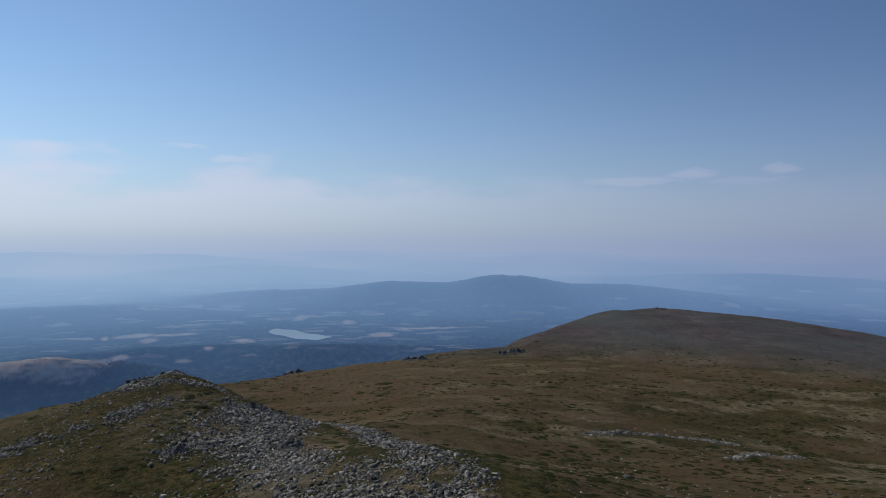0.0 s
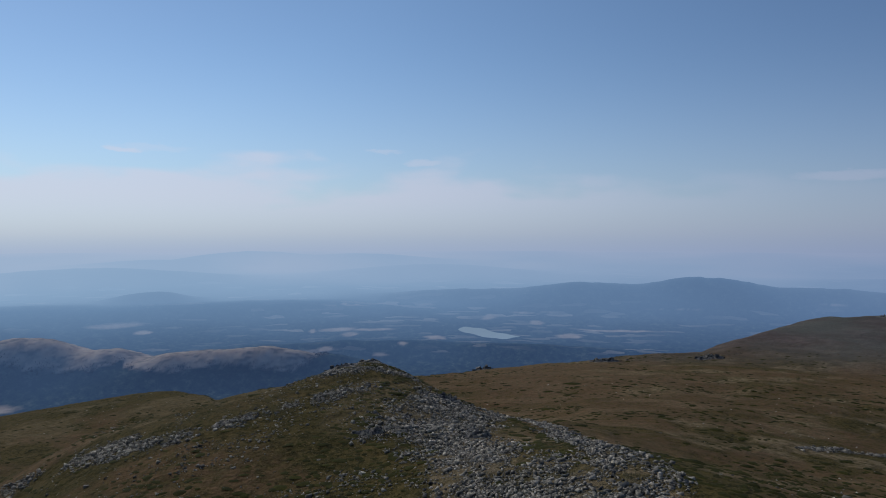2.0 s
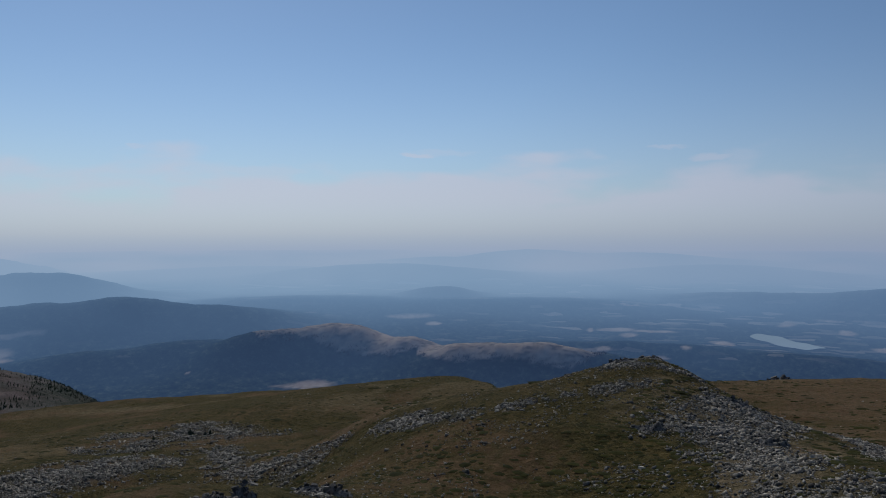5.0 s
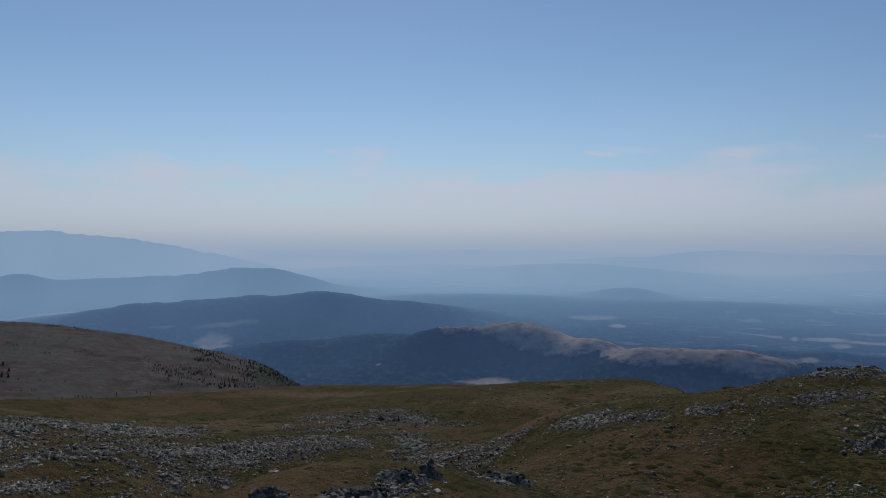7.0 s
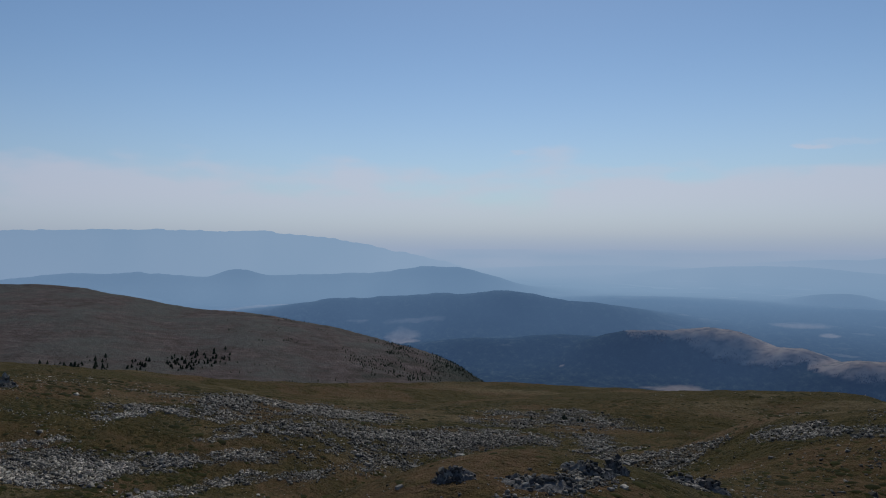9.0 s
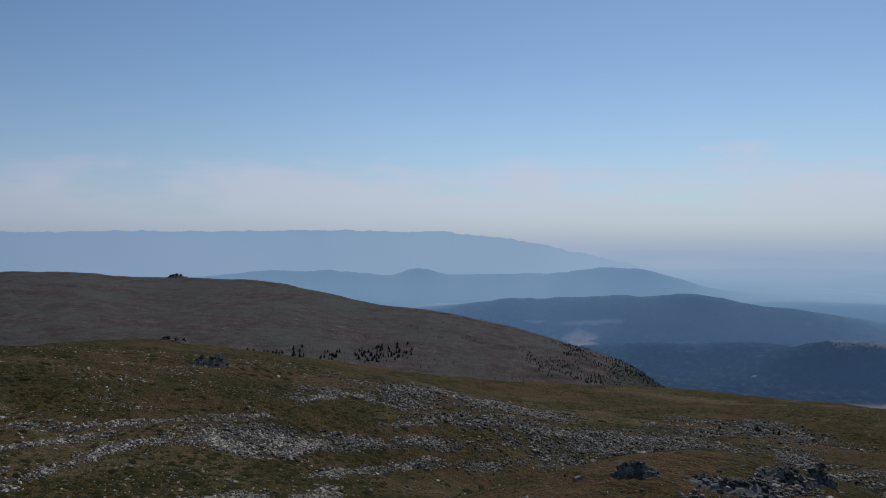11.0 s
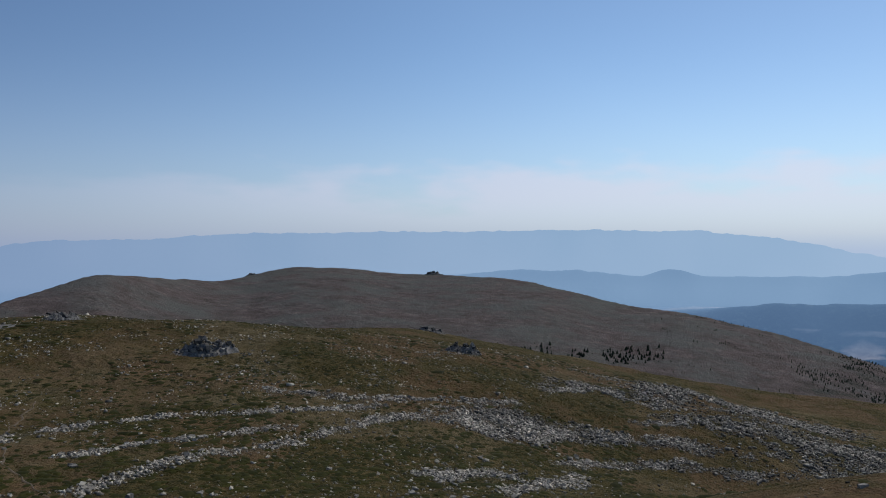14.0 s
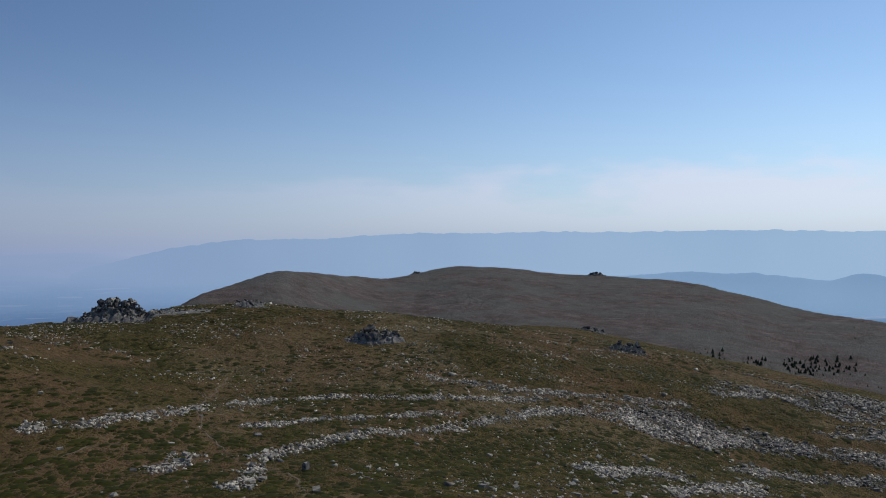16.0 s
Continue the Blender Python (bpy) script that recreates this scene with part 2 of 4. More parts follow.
def heath_material():
    """Alpine heath: olive and brown turf, dark juniper mats, straw grass, stony beds."""
    m, n, l, b = material("heath", 0.95)
    b.inputs["Specular IOR Level"].default_value = 0.04
    p = n.new("ShaderNodeNewGeometry").outputs["Position"]
    broad, mid, fine = noise_node(n, l, 0.012, 4, 0.6, p), noise_node(n, l, 0.09, 5, 0.65, p), noise_node(n, l, 0.55, 5, 0.75, p)
    tuft = noise_node(n, l, 1.9, 3, 0.7, p)
    turf = ramp(n, l, broad, [(0.3, (0.084, 0.066, 0.019)), (0.5, (0.110, 0.078, 0.028)), (0.68, (0.142, 0.092, 0.039))])
    c = mix(n, l, ramp(n, l, mid, [(0.40, (0.0,)), (0.58, (0.9,))]), turf, (0.068, 0.055, 0.018))
    c = mix(n, l, ramp(n, l, fine, [(0.48, (0.0,)), (0.56, (0.8,))]), c, (0.024, 0.025, 0.008))
    c = mix(n, l, ramp(n, l, tuft, [(0.53, (0.0,)), (0.64, (0.75,))]), c, (0.150, 0.112, 0.050))
    ragged = ramp(n, l, noise_node(n, l, 0.30, 6, 0.75, p), [(0.40, (0.12,)), (0.56, (1.0,))])

    def broken(key):
        k = n.new("ShaderNodeMath")
        k.operation = "MULTIPLY"
        l.new(attribute(n, key), k.inputs[0])
        l.new(ragged, k.inputs[1])
        return k.outputs[0]

    c = mix(n, l, broken("straw"), c, ramp(n, l, fine, [(0.3, (0.13, 0.095, 0.050)), (0.7, (0.31, 0.23, 0.13))]))
    c = mix(n, l, broken("rust"), c, ramp(n, l, fine, [(0.3, (0.090, 0.055, 0.026)), (0.7, (0.20, 0.122, 0.064))]))
    # far hills' mauve-brown and green heath, lightened by haze painted into the colour
    c = mix(n, l, attribute(n, "hazed_heath"), c, ramp(n, l, noise_node(n, l, 0.03, 8, 0.8, p), [(0.32, (0.056, 0.047, 0.045)), (0.5, (0.112, 0.088, 0.082)), (0.68, (0.205, 0.158, 0.142))]))
    green = n.new("ShaderNodeMath")
    green.operation = "MULTIPLY"
    l.new(attribute(n, "hazed_heath"), green.inputs[0])
    l.new(ramp(n, l, noise_node(n, l, 0.007, 6, 0.7, p), [(0.42, (0.0,)), (0.6, (0.85,))]), green.inputs[1])
    c = mix(n, l, green.outputs[0], c, ramp(n, l, fine, [(0.35, (0.066, 0.075, 0.066)), (0.65, (0.155, 0.156, 0.128))]))
    c = mix(n, l, broken("wood"), c, (0.022, 0.032, 0.018))
    c = mix(n, l, attribute(n, "stones"), c, ramp(n, l, noise_node(n, l, 2.4, 3, 0.8, p), [(0.4, (0.018, 0.016, 0.013)), (0.62, (0.21, 0.2, 0.18))]))
    l.new(c, b.inputs["Base Color"])
    rough = n.new("ShaderNodeMath")
    rough.operation = "MULTIPLY_ADD"
    rough.inputs[1].default_value = 3.0
    l.new(mid, rough.inputs[0])
    l.new(fine, rough.inputs[2])
    bump(n, l, rough.outputs[0], 1.0, 1.3, b)
    return m


# haze colours painted on the lowland as emission, by how much haze there is
PAINTED_HAZE_STOPS = [(0.25, (0.050, 0.088, 0.205)), (0.5, (0.108, 0.195, 0.375)), (0.75, (0.215, 0.345, 0.555)), (0.88, (0.315, 0.455, 0.655)), (0.95, (0.37, 0.485, 0.665)), (1.0, HAZE)]


def lowland_material():
    """Woods and fields far below, the haze of kilometres painted in as blue emission."""
    m, n, l, b = material("haze_painted_lowland", 1.0)
    g = n.new("ShaderNodeNewGeometry").outputs["Position"]
    place = n.new("ShaderNodeCombineXYZ")
    for k, key in enumerate(("along", "across")):
        wide = n.new("ShaderNodeMath")
        wide.operation = "MULTIPLY"
        wide.inputs[1].default_value = 250
        l.new(attribute(n, key), wide.inputs[0])
        l.new(wide.outputs[0], place.inputs[k])
    nz = n.new("ShaderNodeTexNoise")
    nz.inputs["Scale"].default_value, nz.inputs["Detail"].default_value = 0.55, 4
    l.new(place.outputs[0], nz.inputs["Vector"])
    warp = n.new("ShaderNodeVectorMath")
    warp.operation = "MULTIPLY_ADD"
    l.new(nz.outputs["Color"], warp.inputs[0])
    warp.inputs[1].default_value = (1.6, 1.6, 0)
    l.new(place.outputs[0], warp.inputs[2])
    cells = n.new("ShaderNodeTexVoronoi")
    cells.voronoi_dimensions = "2D"
    cells.inputs["Scale"].default_value = 1.0
    l.new(warp.outputs[0], cells.inputs["Vector"])
    pick = n.new("ShaderNodeSeparateColor")
    l.new(cells.outputs["Color"], pick.inputs["Color"])
    wood = ramp(n, l, noise_node(n, l, 0.03, 5, 0.7, g), [(0.38, (0.004, 0.010, 0.008)), (0.55, (0.030, 0.046, 0.028)), (0.68, (0.10, 0.115, 0.075))])
    open_land = ramp(n, l, pick.outputs[1], [(0.0, (0.10, 0.10, 0.07)), (1.0, (0.46, 0.40, 0.31))])
    fields = n.new("ShaderNodeMath")
    fields.operation = "MULTIPLY"
    l.new(ramp(n, l, pick.outputs[0], [(0.86, (0.0,)), (0.89, (1.0,))]), fields.inputs[0])
    l.new(attribute(n, "farmed"), fields.inputs[1])
    c = mix(n, l, fields.outputs[0], wood, open_land)
    meadow = ramp(n, l, noise_node(n, l, 0.02, 5, 0.6, g), [(0.35, (0.46, 0.34, 0.23)), (0.7, (0.74, 0.58, 0.42))])
    c = mix(n, l, attribute(n, "meadow"), c, meadow)
    l.new(c, b.inputs["Base Color"])
    b.inputs["Specular IOR Level"].default_value = 0.0
    painted_haze = n.new("ShaderNodeEmission")
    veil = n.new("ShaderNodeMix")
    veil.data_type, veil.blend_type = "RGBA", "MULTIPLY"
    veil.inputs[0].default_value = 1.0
    l.new(ramp(n, l, attribute(n, "painted_haze"), PAINTED_HAZE_STOPS), veil.inputs[6])
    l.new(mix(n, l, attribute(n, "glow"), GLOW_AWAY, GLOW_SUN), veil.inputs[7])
    l.new(veil.outputs[2], painted_haze.inputs["Color"])
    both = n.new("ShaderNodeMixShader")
    l.new(attribute(n, "painted_haze"), both.inputs[0])
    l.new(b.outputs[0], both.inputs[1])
    l.new(painted_haze.outputs[0], both.inputs[2])
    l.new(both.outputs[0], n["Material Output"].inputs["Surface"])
    return m


def stone_material(name, dark, light, growth=0.7):
    m, n, l, b = material(name, 0.88)
    info = n.new("ShaderNodeNewGeometry")
    p = info.outputs["Position"]
    grain = noise_node(n, l, 2.2, 6, 0.7, p)
    c = ramp(n, l, grain, [(0.3, dark), (0.65, light)])
    per = ramp(n, l, info.outputs["Random Per Island"], [(0.0, (0.18, 0.18, 0.18)), (0.45, (0.70, 0.69, 0.67)), (1.0, (1.45, 1.41, 1.33))])
    mult = n.new("ShaderNodeMix")
    mult.data_type, mult.blend_type = "RGBA", "MULTIPLY"
    mult.inputs[0].default_value = 1.0
    l.new(c, mult.inputs[6])
    l.new(per, mult.inputs[7])
    lichen = ramp(n, l, noise_node(n, l, 0.8, 5, 0.75, p), [(0.52, (0.0,)), (0.62, (growth,))])
    l.new(mix(n, l, lichen, mult.outputs[2], (0.05, 0.052, 0.042)), b.inputs["Base Color"])
    bump(n, l, grain, 0.6, 0.12, b)
    return m


HEATH, LOWLAND = heath_material(), lowland_material()
PALE_STONE = stone_material("pale_stone", (0.29, 0.262, 0.215), (0.56, 0.51, 0.425), 0.45)
# greyer knoll stone; on the northern stones it paints in backlit shade
GREY_STONE = stone_material("knoll_grey_backlit_stone", (0.13, 0.118, 0.098), (0.37, 0.34, 0.285), 0.6)
DARK_STONE = stone_material("dark_stone", (0.04, 0.038, 0.036), (0.19, 0.178, 0.162))


# ---- the land ----
def sheet(name, rows, azimuths, height, mat, layers):
    """A sheet of land on rings about the summit."""
    a, d = np.meshgrid(np.radians(azimuths), rows)
    x, y = -d * np.sin(a), d * np.cos(a)
    z = height(x, y)
    nr, na = x.shape
    i = np.arange(nr * na).reshape(nr, na)
    quads = np.stack([i[:-1, :-1], i[1:, :-1], i[1:, 1:], i[:-1, 1:]], -1).reshape(-1, 4)[:, ::-1]
    me = bpy.data.meshes.new(name)
    me.vertices.add(nr * na)
    me.vertices.foreach_set("co", np.stack([x, y, z], -1).ravel())
    me.loops.add(quads.size)
    me.loops.foreach_set("vertex_index", quads.ravel())
    me.polygons.add(len(quads))
    me.polygons.foreach_set("loop_start", np.arange(len(quads)) * 4)
    me.update(calc_edges=True)
    me.polygons.foreach_set("use_smooth", np.ones(len(quads), bool))
    for key, values in layers(x, y, z).items():
        me.attributes.new(key, "FLOAT", "POINT").data.foreach_set("value", np.clip(values, 0, 1).ravel())
    me.materials.append(mat)
    return new(name, me)


def spot(x, y, cx, cy, rx, ry, turn, seed, edge=0.5):
    """A ragged patch: 1 inside, 0 outside."""
    c, s = math.cos(radians(turn)), math.sin(radians(turn))
    u, w = ((x - cx) * c + (y - cy) * s) / rx, (-(x - cx) * s + (y - cy) * c) / ry
    r = np.hypot(u, w) + 0.9 * fnoise(x / (0.35 * min(rx, ry) + 2), y / (0.35 * min(rx, ry) + 2), seed, 4)
    return np.clip((1 - r) / edge + 0.3, 0, 1)


# stone runs on the plateau: half width, line in plan
WEST_RUNS = [
    (2.6, [(-81, -113), (-94, -109), (-104, -109), (-120, -109), (-138, -106)]),
    (2.2, [(-112, -92), (-123, -87), (-132, -82), (-145, -72), (-153, -66)]),
    (2.6, [(-79, -69), (-86, -71), (-95, -77), (-106, -76), (-121, -72), (-132, -65), (-143, -62), (-159, -57), (-175, -54), (-195, -42)]),
    (2.6, [(-143, -101), (-152, -94), (-161, -79), (-169, -69), (-189, -56)]),
    (3.4, [(-182, -84), (-188, -70), (-194, -58), (-208, -45), (-226, -23)]),
]
MIDDLE_RUNS = [
    (9.0, [(-191, -40), (-200, -28), (-201, -17), (-205, -8)]),
    (4.6, [(-189, -29), (-188, -19), (-204, -8), (-212, 8), (-224, 30)]),
    (4.4, [(-136, -28), (-141, -24), (-145, -17)]),
    (4.0, [(-127, -13), (-139, -8), (-159, -1)]),
    (5.0, [(-253, -13), (-269, 3), (-265, 15), (-256, 24)]),
    (3.2, [(-173, -6), (-188, 7), (-205, 28)]),
    (3.0, [(-81, -84), (-89, -85)]),
    (3.0, [(-231, 16), (-239, 31)]),
]
NORTH_RUNS = [
    (7.0, [(-208, -29), (-212, -19), (-210, 3)]),
    (4.3, [(-190, -26), (-193, -14)]),
    (5.0, [(-209, -3), (-220, 28), (-234, 67)]),
    (24.0, [(-246, 58), (-248, 75), (-257, 96), (-263, 136)]),
    (5.0, [(-204, 41), (-209, 53), (-225, 72), (-226, 85)]),
    (3.0, [(-198, 16), (-203, 32), (-207, 45)]),
    (6.3, [(-263, -12), (-272, 0), (-264, 26)]),
    (34.0, [(-299, 38), (-310, 56), (-345, 85)]),
    (5.0, [(-242, 24), (-250, 55)]),
    (24.0, [(-326, 170), (-336, 210), (-305, 215)]),
    (11.0, [(-269, 183), (-238, 173), (-220, 155), (-191, 152), (-166, 148)]),
    (6.1, [(-141, 155), (-122, 149), (-108, 150)]),
    (3.6, [(-70, 42), (-75, 48), (-79, 56)]),
    (3.0, [(-86, 76), (-93, 88)]),
]
KNOLL_RUNS = [
    (8.0, [(-55, 156), (-54, 186), (-53, 209)]),
    (10.0, [(-42, 168), (-43, 200), (-39, 216)]),
    (11.0, [(-42, 160), (-20, 112), (-12, 107), (5, 92)]),
    (6.0, [(-34, 216), (-20, 190), (-6, 140), (3, 95), (8, 89)]),
    (3.7, [(-99, 156), (-86, 166)]),
    (4.5, [(-89, 200), (-82, 210), (-71, 219)]),
    (4.0, [(-81, 176), (-75, 190)]),
    (3.0, [(53, 250), (70, 269), (97, 277), (115, 278)]),
    (3.0, [(96, 232), (115, 252), (134, 263)]),
    (2.5, [(38, 116), (47, 130)]),
]
RUNS = WEST_RUNS + MIDDLE_RUNS + NORTH_RUNS + KNOLL_RUNS
FOOTPATHS = [
    [(-70, -50), (-78.4, -55.1), (-84, -60), (-87.8, -64.2), (-90, -67.5), (-91, -73), (-92, -80), (-97, -86), (-102, -95), (-116, -110), (-150, -131)],
    [(-64, -101), (-70.3, -99.2), (-75.3, -99.7), (-81.7, -100.8), (-90, -99)],
]


def line_distance(x, y, line):
    """How far points lie from a line of straight pieces."""
    best = np.full(np.shape(x), 1e9)
    for (ax, ay), (bx, by) in zip(line[:-1], line[1:]):
        px, py = bx - ax, by - ay
        t = np.clip(((x - ax) * px + (y - ay) * py) / (px * px + py * py), 0, 1)
        best = np.minimum(best, np.hypot(x - ax - t * px, y - ay - t * py))
    return best


def stoniness(x, y, half, line):
    """How thickly stones lie, from 0 to 1, in a ragged band about the line."""
    far = line_distance(x, y, line) / half
    return np.clip(1.25 - far + 0.9 * fnoise(x / (half * 0.9 + 1.5), y / (half * 0.9 + 1.5), 71, 4), 0, 1)


STRAW = [(-100, 570, 120, 26, 0, 0.9), (-45, 505, 70, 16, 10, 0.9), (-20, 400, 50, 14, 5, 0.8), (186, 557, 62, 26, -12, 0.9), (285, 496, 60, 24, 20, 0.7), (-162, 167, 26, 5, 12, 0.9), (-20, 470, 70, 60, 0, 0.45), (-120, 560, 120, 70, 0, 0.35),
         (70, 240, 14, 5, 15, 0.7), (30, 150, 12, 4, 0, 0.7), (-340, 150, 16, 7, 0, 0.9), (-600, 330, 70, 20, 30, 0.7)]
RUST = [(-58, 416, 105, 85, 0, 0.95), (-95, 545, 120, 60, 0, 0.9), (0, 300, 60, 40, 0, 0.8), (41, 353, 50, 35, 10, 0.75), (-2, 190, 40, 14, 60, 0.7), (-110, -100, 40, 10, -20, 0.7), (-150, -115, 45, 12, -20, 0.6), (-55, -75, 20, 8, 0, 0.8), (-66, 128, 8, 5, 0, 0.7), (-200, -150, 50, 15, 0, 0.5), (-90, -50, 16, 8, 40, 0.5)]
SCREE = [(-1140, -150, 60, 18, 60), (-2230, -330, 60, 40, 0), (-1130, -900, 130, 55, 30), (-1500, 160, 40, 60, 0)]


def ground_layers(x, y, z):
    az, d = polar(x, y)
    straw = np.clip((fnoise(x / 60, y / 60, 41, 5) - 0.26) * 4, 0, 0.5)
    straw = np.maximum(straw, np.where(az < 16, np.clip((fnoise(x / 22, y / 14, 43, 5) + 0.02) * 3.5, 0, 1), 0))
    rust = np.clip((fnoise(x / 42, y / 42, 47, 5) - np.where(az < 16, 0.02, 0.12)) * 4, 0, 0.85)
    for k, (cx, cy, rx, ry, turn, full) in enumerate(STRAW):
        straw = np.maximum(straw, full * spot(x, y, cx, cy, rx, ry, turn, 80 + k))
    for k, (cx, cy, rx, ry, turn, full) in enumerate(RUST):
        rust = np.maximum(rust, full * spot(x, y, cx, cy, rx, ry, turn, 100 + k))
    for path in FOOTPATHS:
        straw = np.maximum(straw, 0.5 * np.clip(1.6 - line_distance(x, y, path) / 0.9, 0, 1))
    stones = np.zeros_like(x)
    for half, line in RUNS:
        (ax, ay), (bx, by) = np.min(line, 0), np.max(line, 0)
        m = (x > ax - 2 * half) & (x < bx + 2 * half) & (y > ay - 2 * half) & (y < by + 2 * half)
        stones[m] = np.maximum(stones[m], 0.55 * stoniness(x[m], y[m], half, line) ** 1.5 * np.clip(0.6 + 1.5 * fnoise(x[m] / 15, y[m] / 15, 79, 3), 0.1, 1))
    for k, (cx, cy, rx, ry, turn) in enumerate(SCREE):
        stones = np.maximum(stones, 0.65 * spot(x, y, cx, cy, rx, ry, turn, 120 + k))
    wood = np.where(d > 1000, np.clip((-275 - z) / 45 + 1.6 * fnoise(x / 50, y / 50, 51, 5), 0, 1), 0)
    # painted haze sets in beyond 760 m on the far hill
    hazed_heath = np.where(d > 700, np.clip((d - 760) / 200, 0, 0.85) * np.clip((az - 50) / 8, 0, 1), 0)
    straw = np.where((d > 800) & (az > 55), straw * 0.35, straw)
    # the eastern hill is dark green heath with few bare patches
    hill = np.clip((d - 540) / 160, 0, 1) * np.clip((4 - az) / 6, 0, 1)
    # haze painted over the eastern hill too, as paler heath
    hazed_heath = np.maximum(hazed_heath, 0.9 * hill)
    bare = np.zeros_like(x)
    for k, (cx, cy, rx, ry, turn, full) in enumerate(STRAW):
        bare = np.maximum(bare, full * spot(x, y, cx, cy, rx, ry, turn, 80 + k))
    straw, rust = np.maximum(straw * (1 - 0.85 * hill), bare), rust * (1 - 0.9 * hill)
    return {"hazed_heath": hazed_heath, "straw": straw, "rust": rust, "stones": stones, "wood": wood}


# pale clearings, stubble fields and hamlets of the lowland: azimuth, height in degrees, half breadth, half depth
FIELDS = [(48.2, -12.0, 2.2, 0.28), (70.3, -8.55, 1.3, 0.5), (69.2, -7.15, 2.0, 0.2), (74.0, -7.2, 1.0, 0.12), (57.4, -10.6, 0.15, 0.1), (82.5, -5.85, 3.5, 0.16), (5.0, -8.1, 1.0, 0.14),
          (18.4, -8.8, 0.4, 0.16), (22.7, -8.0, 0.65, 0.18), (23.6, -7.6, 1.4, 0.14), (20.8, -7.65, 1.8, 0.1), (25.6, -7.7, 0.25, 0.2), (24.7, -9.1, 0.7, 0.22), (7.6, -7.1, 0.5, 0.18), (1.0, -7.55, 3.0, 0.1),
          (11.4, -6.7, 0.6, 0.22), (15.8, -8.35, 0.9, 0.12), (20.2, -9.7, 0.6, 0.14), (40.0, -6.7, 1.6, 0.18), (38.2, -7.3, 0.6, 0.14)]
HAMLETS = [(16.5, -5.7, 0.8, 0.1), (22.9, -5.6, 2.2, 0.26), (-3.5, -5.8, 3.0, 0.12), (8.0, -6.3, 2.5, 0.14), (-14.0, -5.0, 1.4, 0.08)]
FIELDS = [(a, seen_backdrop(a, e), w, max(6.0, (seen_backdrop(a, e + h) - seen_backdrop(a, e - h)) / 2)) for a, e, w, h in FIELDS]
HAMLETS = [(a, seen_backdrop(a, e), w, max(6.0, (seen_backdrop(a, e + h) - seen_backdrop(a, e - h)) / 2)) for a, e, w, h in HAMLETS]


def meadow_edge(az):
    """How far below the eye, in degrees, the grass of the two bald hills gives way to woods."""
    high = np.interp(az, [39, 41, 43, 46, 48, 52, 54], [-9.0, -9.4, -9.5, -9.1, -8.1, -7.9, -7.0])
    low = np.interp(az, [23, 25, 27, 30, 33, 36, 38.5, 39.5], [-8.6, -9.3, -10.5, -10.1, -9.9, -10.0, -9.9, -9.5])
    return np.where(az > 39.5, high, low)


def backdrop_layers(x, y, z):
    az, d = polar(x, y)
    el = np.degrees(np.arctan(z / d))
    # painted haze: thickens with distance, thins up the hills
    painted_haze = np.interp(d, [2500, 3000, 3300, 3700, 4000, 4200, 4400, 4650, 4800, 4900], [0.33, 0.38, 0.48, 0.65, 0.84, 0.88, 0.95, 0.97, 0.985, 1.0])
    painted_haze = painted_haze - np.interp(d, [3000, 4000, 4400], [0.06, 0.07, 0.05]) * np.clip((z - valley_z(d)) / np.interp(d, [3000, 4000, 4400], [170, 130, 260]), 0, 1) + 0.03 * fnoise(az / 9, d / 300, 69, 3)
    farmed = np.clip(0.15 + 1.2 * fnoise(az / 7, d / 300, 61, 3) + np.exp(-0.5 * ((d - 3750) / 300) ** 2) * np.clip((34 - az) / 24, 0.0, 0.8) + np.exp(-0.5 * ((d - 4150) / 110) ** 2) * np.clip((66 - az) / 20, 0.0, 0.8), 0, 1)
    farmed = np.where(d < 3260, 0, farmed * np.clip(1.3 - (z - valley_z(d)) / 60, 0.1, 1))
    ragged = 0.9 * fnoise(az / 1.1, d / 22, 63, 5)
    speckle = fnoise(az / 0.5, d / 9, 67, 3)
    grass = np.clip((el - meadow_edge(az) + 0.3) / 0.16 + 3.0 * ragged + np.interp(az, [45, 49], [0.2, -0.9]), 0, 1) * np.clip(0.85 + 1.2 * speckle, 0.35, 1)
    meadow = np.where((d < 3290) & (az > 23) & (az < 54), grass * np.interp(az, [24, 27, 46, 50], [0.2, 1.0, 1.0, 0.7]), 0)
    for a, md, wa, wd in FIELDS:
        meadow = np.maximum(meadow, np.clip(2.2 - 1.8 * np.hypot((az - a) / wa, (d - md) / wd) + 1.1 * ragged, 0, 1))
    for a, md, wa, wd in HAMLETS:
        meadow = np.maximum(meadow, np.clip(1.4 - 1.4 * np.hypot((az - a) / wa, (d - md) / wd), 0, 1) * np.clip(0.3 + 2.6 * speckle, 0, 1))
    # the painted haze is brightened towards the sun
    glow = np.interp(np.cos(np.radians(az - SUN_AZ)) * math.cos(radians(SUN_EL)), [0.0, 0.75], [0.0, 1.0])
    return {"glow": glow, "painted_haze": painted_haze, "farmed": farmed, "meadow": meadow, "along": np.clip((az + 60) / 1.5 / 250, 0, 1), "across": np.clip((d - 2900) / 20 / 250, 0, 1)}


rows_near = np.concatenate([np.linspace(0.02, 55, 14), np.geomspace(60, 720, 370), np.linspace(728, 3000, 135)])
az_view = np.concatenate([np.arange(-44, 158, 0.3), np.linspace(158, 316, 40)])
az_fine = np.concatenate([np.arange(-44, 158, 0.17), np.linspace(158, 316, 40)])
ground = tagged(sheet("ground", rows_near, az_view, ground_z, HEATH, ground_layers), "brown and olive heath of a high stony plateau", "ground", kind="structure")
rows_far = np.concatenate([np.linspace(1900, 2850, 20), np.linspace(2860, 4900, 235)])
